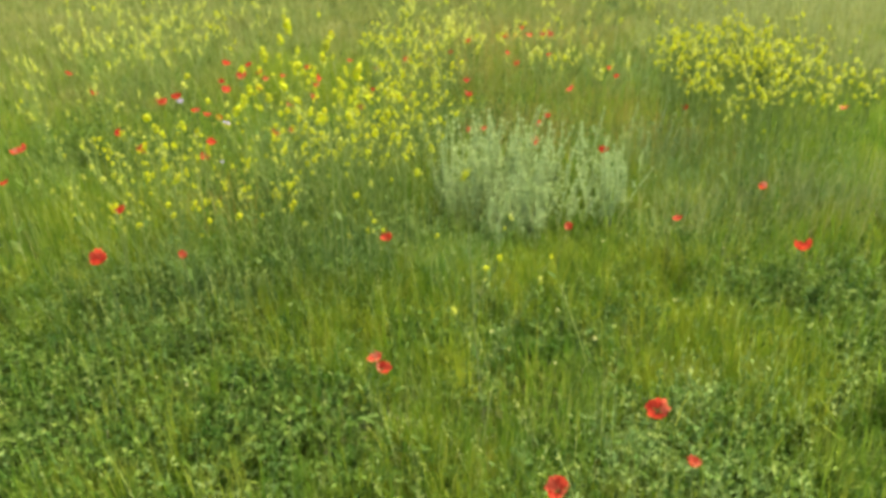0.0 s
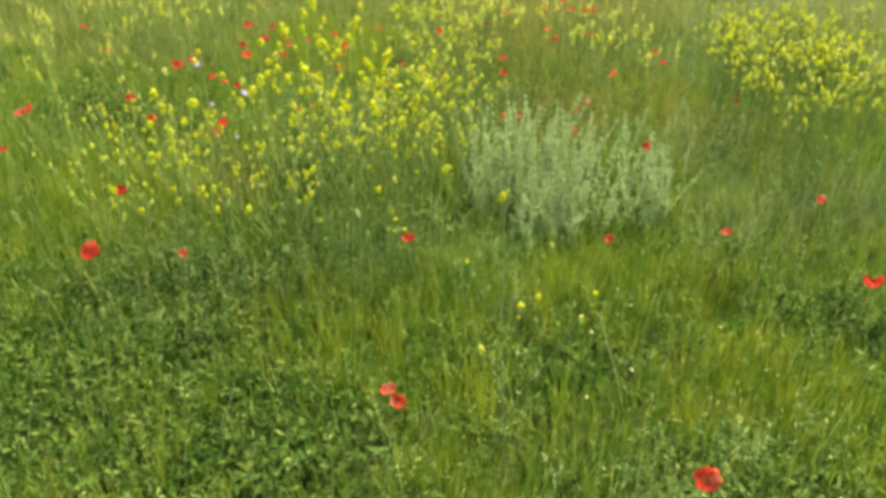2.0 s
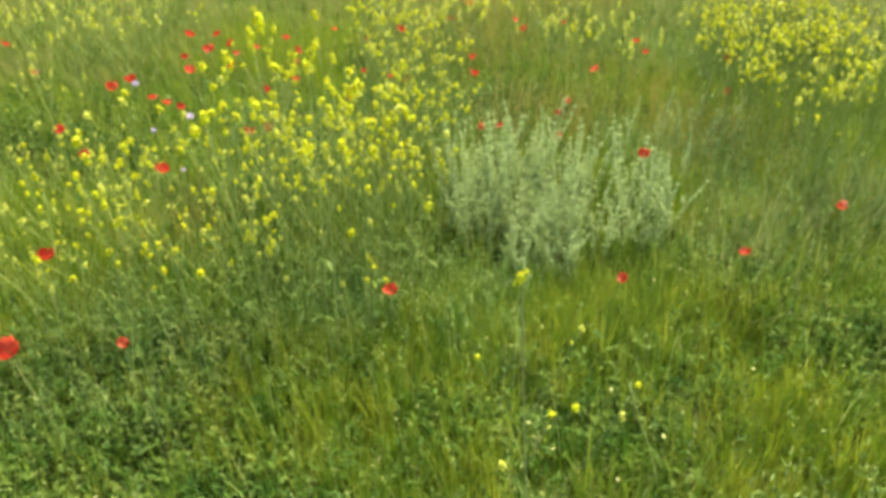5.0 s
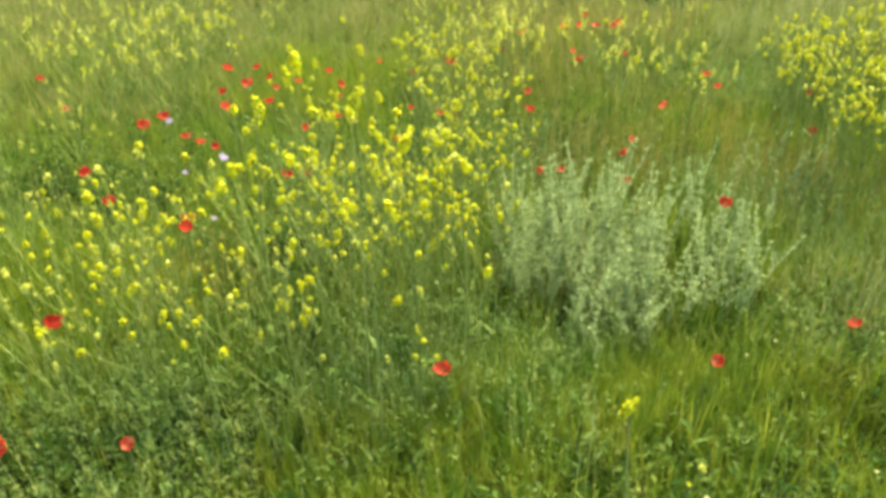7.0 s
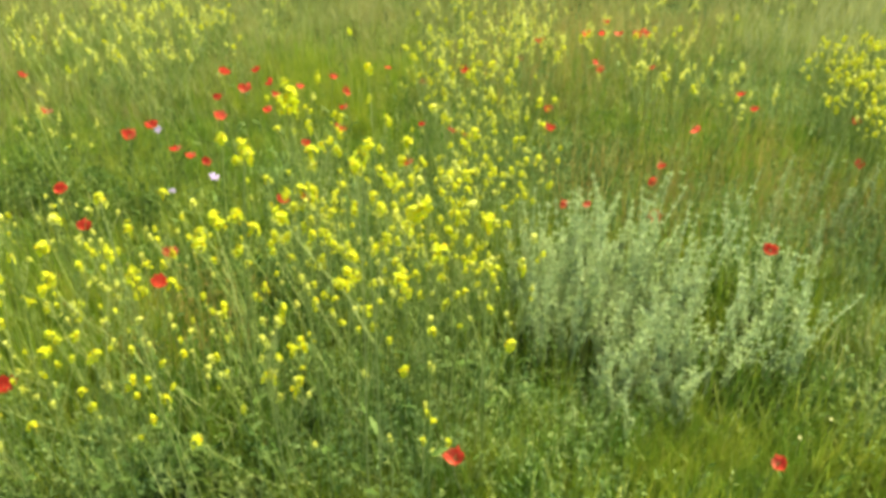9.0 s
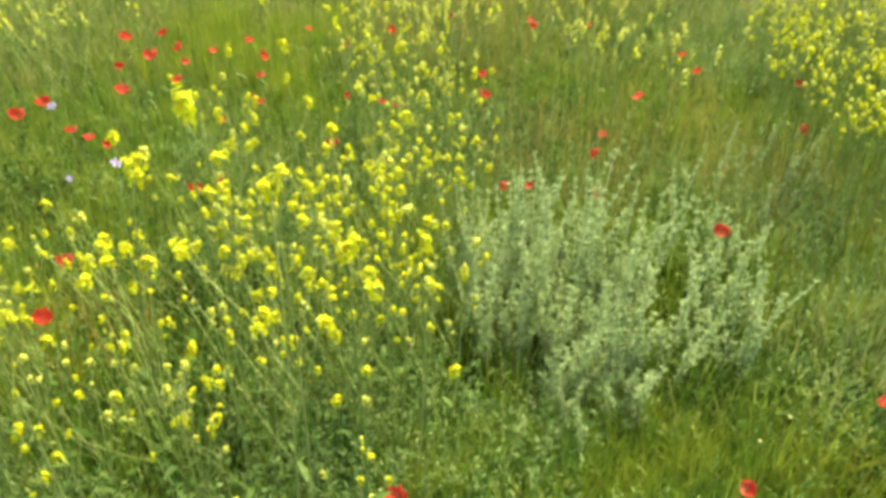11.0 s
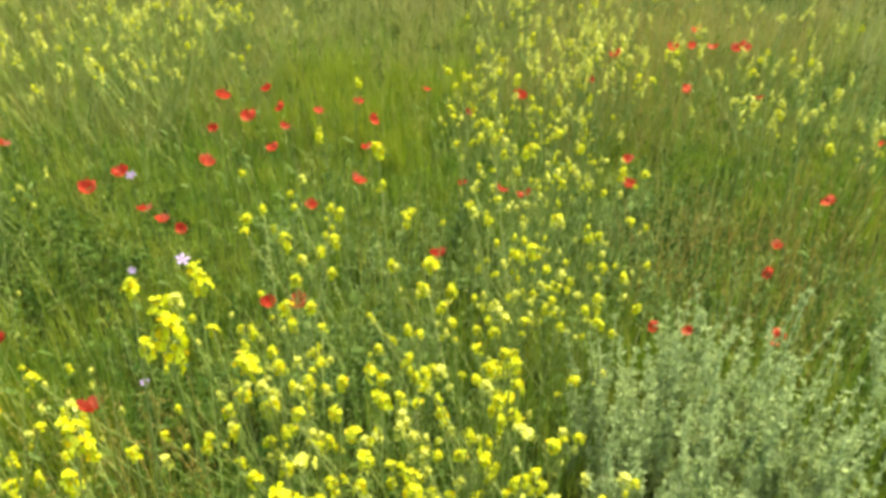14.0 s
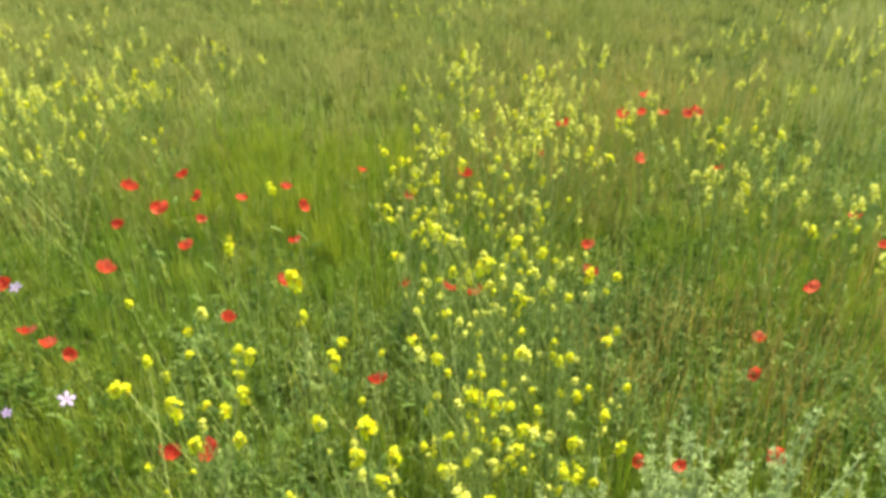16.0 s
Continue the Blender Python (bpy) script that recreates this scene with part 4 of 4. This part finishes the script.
mustard(-0.42, 3.12, ((-0.694, 3.305, 0.722), (-0.560, 3.212, 0.727), (-0.538, 3.223, 0.752), (-0.47, 3.17, 0.72)), 0.2, "leaning wild mustard with small yellow heads along a branch", size=(0.020, 0.028))
mustard(-0.46, 3.38, ((-0.578, 3.536, 0.713),), 1.0, "bare pale mustard stalk with one cream head", size=(0.024, 0.026), crown=0.030)


def inside(x, y, poly):
    hit = False
    for (x0, y0), (x1, y1) in zip(poly, poly[1:] + poly[:1]):
        if (y0 > y) != (y1 > y) and x < (x1 - x0) * (y - y0) / (y1 - y0) + x0:
            hit = not hit
    return hit


def drift(poly, plants, heads, z0, z1, spread, pale, size=(0.022, 0.034), knots=0, spiky=False):
    """A drift of mustard plants over a piece of the meadow, evenly or in a few knots."""
    xs, ys = [p[0] for p in poly], [p[1] for p in poly]
    spots = []
    while len(spots) < (knots or plants):
        x, y = rnd.uniform(min(xs), max(xs)), rnd.uniform(min(ys), max(ys))
        if inside(x, y, poly):
            spots.append((x, y))
    for i in range(plants):
        x, y = spots[i % len(spots)]
        if knots:
            x, y = x + rnd.gauss(0, 0.14), y + rnd.gauss(0, 0.16)
        h = rnd.uniform(z0 + 0.25 * (z1 - z0), z1)
        pts = [(x + rnd.gauss(0, 0.03), y + rnd.gauss(0, 0.03), h)]
        for _ in range(rnd.randint(*heads) - 1):
            a, far = rnd.random() * 6.28, spread * min(1.7, abs(rnd.gauss(0, 1.25)))
            pts.append((x + far * math.cos(a), y + far * math.sin(a), rnd.uniform(z0, h)))
        mustard(x, y, pts, pale, size=size, spiky=spiky)


drift([(-1.05, 2.2), (-0.35, 2.2), (-0.2, 2.4), (-0.75, 2.48), (-0.85, 2.7), (-1.05, 2.75)], 16, (7, 11), 0.42, 0.78, 0.11, 0.35, (0.015, 0.029))
drift([(-0.17, 2.55), (0.02, 2.6), (0.09, 3.4), (0.02, 3.8), (-0.25, 3.6)], 20, (7, 10), 0.42, 0.78, 0.08, 0.42, (0.014, 0.027))
drift([(-0.75, 2.75), (-0.2, 2.6), (-0.1, 3.3), (-0.5, 3.4)], 5, (6, 9), 0.46, 0.76, 0.1, 0.45, (0.014, 0.026))
drift([(1.15, 3.5), (1.4, 3.02), (1.85, 2.88), (2.1, 3.5), (2.25, 4.3), (1.95, 4.8), (1.55, 4.8), (1.3, 4.1)], 72, (7, 11), 0.50, 0.70, 0.09, 0.45, (0.018, 0.031))
drift([(1.05, 3.6), (1.45, 2.8), (2.2, 2.6), (2.7, 4.4), (2.1, 5.4), (1.35, 5.2)], 16, (5, 9), 0.42, 0.66, 0.13, 0.6, (0.015, 0.027))
drift([(-0.35, 4.6), (0.2, 4.7), (0.25, 5.5), (-0.2, 5.6)], 17, (7, 10), 0.40, 0.74, 0.13, 0.35, (0.021, 0.035), 4, True)
drift([(-0.25, 3.5), (0.1, 3.4), (0.12, 4.5), (-0.42, 4.6)], 20, (6, 9), 0.40, 0.74, 0.09, 0.5, (0.016, 0.029))
drift([(-1.7, 5.3), (-1.05, 5.5), (-1.0, 6.2), (-1.6, 6.2)], 6, (7, 11), 0.40, 0.62, 0.13, 0.6, (0.021, 0.035), 3, True)
drift([(-2.9, 5.7), (-2.3, 4.5), (-1.6, 4.35), (-1.2, 4.7), (-1.25, 5.2), (-1.6, 5.9), (-2.4, 6.1)], 22, (6, 9), 0.46, 0.76, 0.17, 0.5, (0.019, 0.033), 0, True)
drift([(0.6, 4.3), (1.0, 4.2), (1.1, 5.0), (0.7, 5.0)], 8, (6, 10), 0.38, 0.58, 0.11, 0.8, (0.021, 0.035), 3, True)
drift([(1.3, 5.4), (2.2, 5.2), (2.8, 6.6), (1.6, 7.0)], 6, (6, 10), 0.40, 0.68, 0.15, 0.7, (0.021, 0.035), 4, True)
drift([(-2.6, 3.2), (-1.5, 3.0), (-1.6, 4.2), (-2.8, 4.6)], 9, (5, 8), 0.40, 0.65, 0.14, 0.6, (0.018, 0.030), 0, True)
drift([(-3.6, 6.5), (-0.2, 6.5), (0.3, 8.0), (-4.2, 8.0)], 6, (6, 10), 0.40, 0.66, 0.16, 0.7, (0.021, 0.035), 3, True)
drift([(0.15, 4.6), (0.75, 5.0), (0.7, 5.6), (0.3, 5.3)], 4, (5, 8), 0.38, 0.52, 0.12, 0.8, (0.021, 0.035), 2, True)
drift([(-0.46, 2.45), (-0.05, 2.4), (0.0, 2.75), (-0.5, 2.8)], 18, (7, 10), 0.48, 0.82, 0.10, 0.3, (0.017, 0.030))
drift([(-1.5, 2.35), (-0.95, 2.25), (-0.8, 2.9), (-1.5, 3.2)], 8, (6, 9), 0.40, 0.68, 0.10, 0.8, (0.013, 0.022))
drift([(-0.32, 2.2), (-0.15, 2.2), (-0.15, 2.35), (-0.3, 2.35)], 2, (3, 4), 0.30, 0.42, 0.05, 0.4, (0.016, 0.024))


# ---- lilac mallows ----
def lilac_petals():
    V, F = [], []
    for k in range(5):
        a = k * 2 * math.pi / 5
        c, s = math.cos(a), math.sin(a)
        b = len(V)
        for u, w, z in ((0.1, 0.06, 0), (0.1, -0.06, 0), (0.7, 0.26, 0.12), (0.7, -0.26, 0.12), (1.0, 0.18, 0.10), (1.0, -0.18, 0.10)):
            V.append((u * c - w * s, u * s + w * c, z))
        F += [[b, b + 2, b + 3, b + 1], [b + 2, b + 4, b + 5, b + 3]]
    return array_mesh("petals", V, [np.array(F)], LILAC)


LILAC_MESH = lilac_petals()


def mallow(x, y, z, size=0.036):
    gz = ground_at(x, y) - 0.01
    e = thing("mallow", (x, y, gz), "pale lilac five-petalled mallow on a thin green stem", "mallow", "lilac mallows")
    v, q = tube([(0, 0, 0), (0.008, 0, (z - gz) * 0.5), (0, 0, z - gz)], 0.002, 0.0012, 4)
    part("stem", array_mesh("stem", v, [q], STEM), e)
    part("petals", LILAC_MESH, e, pose(0, 0, z - gz, rnd.uniform(15, 40), rnd.uniform(-15, 15), rnd.uniform(0, 72)) @ Matrix.Scale(size / 2, 4))
    leaf_parts(e, [(0, 0, (z - gz) * t) for t in (0.2, 0.4, 0.6, 0.8)], 0.035)


for x, y, z, s in ((-0.948, 3.455, 0.395, 0.036), (-1.324, 3.96, 0.37, 0.034), (-1.12, 3.5, 0.32, 0.022), (-0.88, 3.05, 0.34, 0.020)):
    mallow(x, y, z, s)


# ---- small pale flowers low in the grass ----
def daisy_petals():
    V, F = [(0, 0, 0.1)], []
    for k in range(9):
        a, b = k * 0.698, k * 0.698 + 0.5
        i = len(V)
        V += [(math.cos(a), math.sin(a), 0), (math.cos(b), math.sin(b), 0.04), (0.5 * math.cos(a - 0.1), 0.5 * math.sin(a - 0.1), 0.1)]
        F += [[0, i + 2, i], [0, i, i + 1]]
    return array_mesh("petals", V, [np.array(F)], WHITE)


DAISY = daisy_petals()


def small_flower(x, y):
    gz, h = ground_at(x, y) - 0.01, rnd.uniform(0.15, 0.21)
    e = thing("small_pale_flower", (x, y, gz), "small pale cream flower low in the grass", "flower", "small pale flowers")
    v, q = tube([(0, 0, 0), (0.004, 0.003, h * 0.5), (0, 0, h)], 0.0014, 0.0009, 3)
    part("stem", array_mesh("stem", v, [q], STEM), e)
    part("petals", DAISY, e, pose(0, 0, h, rnd.uniform(5, 35), rnd.uniform(-15, 15), rnd.uniform(0, 90)) @ Matrix.Scale(rnd.uniform(0.004, 0.0065), 4))


for x, y in ((-0.03, 1.91), (0.24, 1.85), (0.29, 1.78), (0.41, 1.63), (0.87, 2.05), (1.14, 1.84), (-0.96, 1.65), (-0.76, 1.67), (-0.66, 1.63), (0.55, 1.77), (0.46, 1.94), (-0.57, 2.01), (0.16, 2.2), (0.7, 2.45), (0.95, 4.12), (0.85, 2.7), (-0.71, 2.14), (0.81, 2.54), (0.99, 4.11), (0.89, 3.88)):
    small_flower(x, y)


# ---- a long pale stalk leaning over the grass ----
stalk_foot = (0.535, 1.665, ground_at(0.535, 1.665) - 0.01)
long_stalk = thing("grass_stalk", stalk_foot, "long pale leaning grass stalk gone to seed", "grass stalk")
v, q = tube([(0, 0, 0), (-0.012, 0.004, 0.12), (-0.045, 0.014, 0.24), (-0.088, 0.025, 0.36), (-0.10, 0.028, 0.40)], 0.0022, 0.0012, 4)
part("stem", array_mesh("stem", v, [q], DRY), long_stalk)
ear = [tube([(-0.088, 0.025, 0.36), (-0.10, 0.028, 0.40), (-0.112, 0.03, 0.43)], 0.0024, 0.0008, 4)]
for i in range(9):
    a, z = i * 2.4, 0.355 + 0.008 * i
    p = np.array((-0.088 - 0.3 * (z - 0.36), 0.025 + 0.07 * (z - 0.36), z))
    ear.append(tube([p, p + np.array((0.006 * math.cos(a), 0.006 * math.sin(a), 0.007)), p + np.array((0.008 * math.cos(a), 0.008 * math.sin(a), 0.016))], 0.0018, 0.0005, 3))
v, q, t = join(*ear)
part("ear", array_mesh("ear", v, [q, t], DRY), long_stalk, None, "pale seed ear")
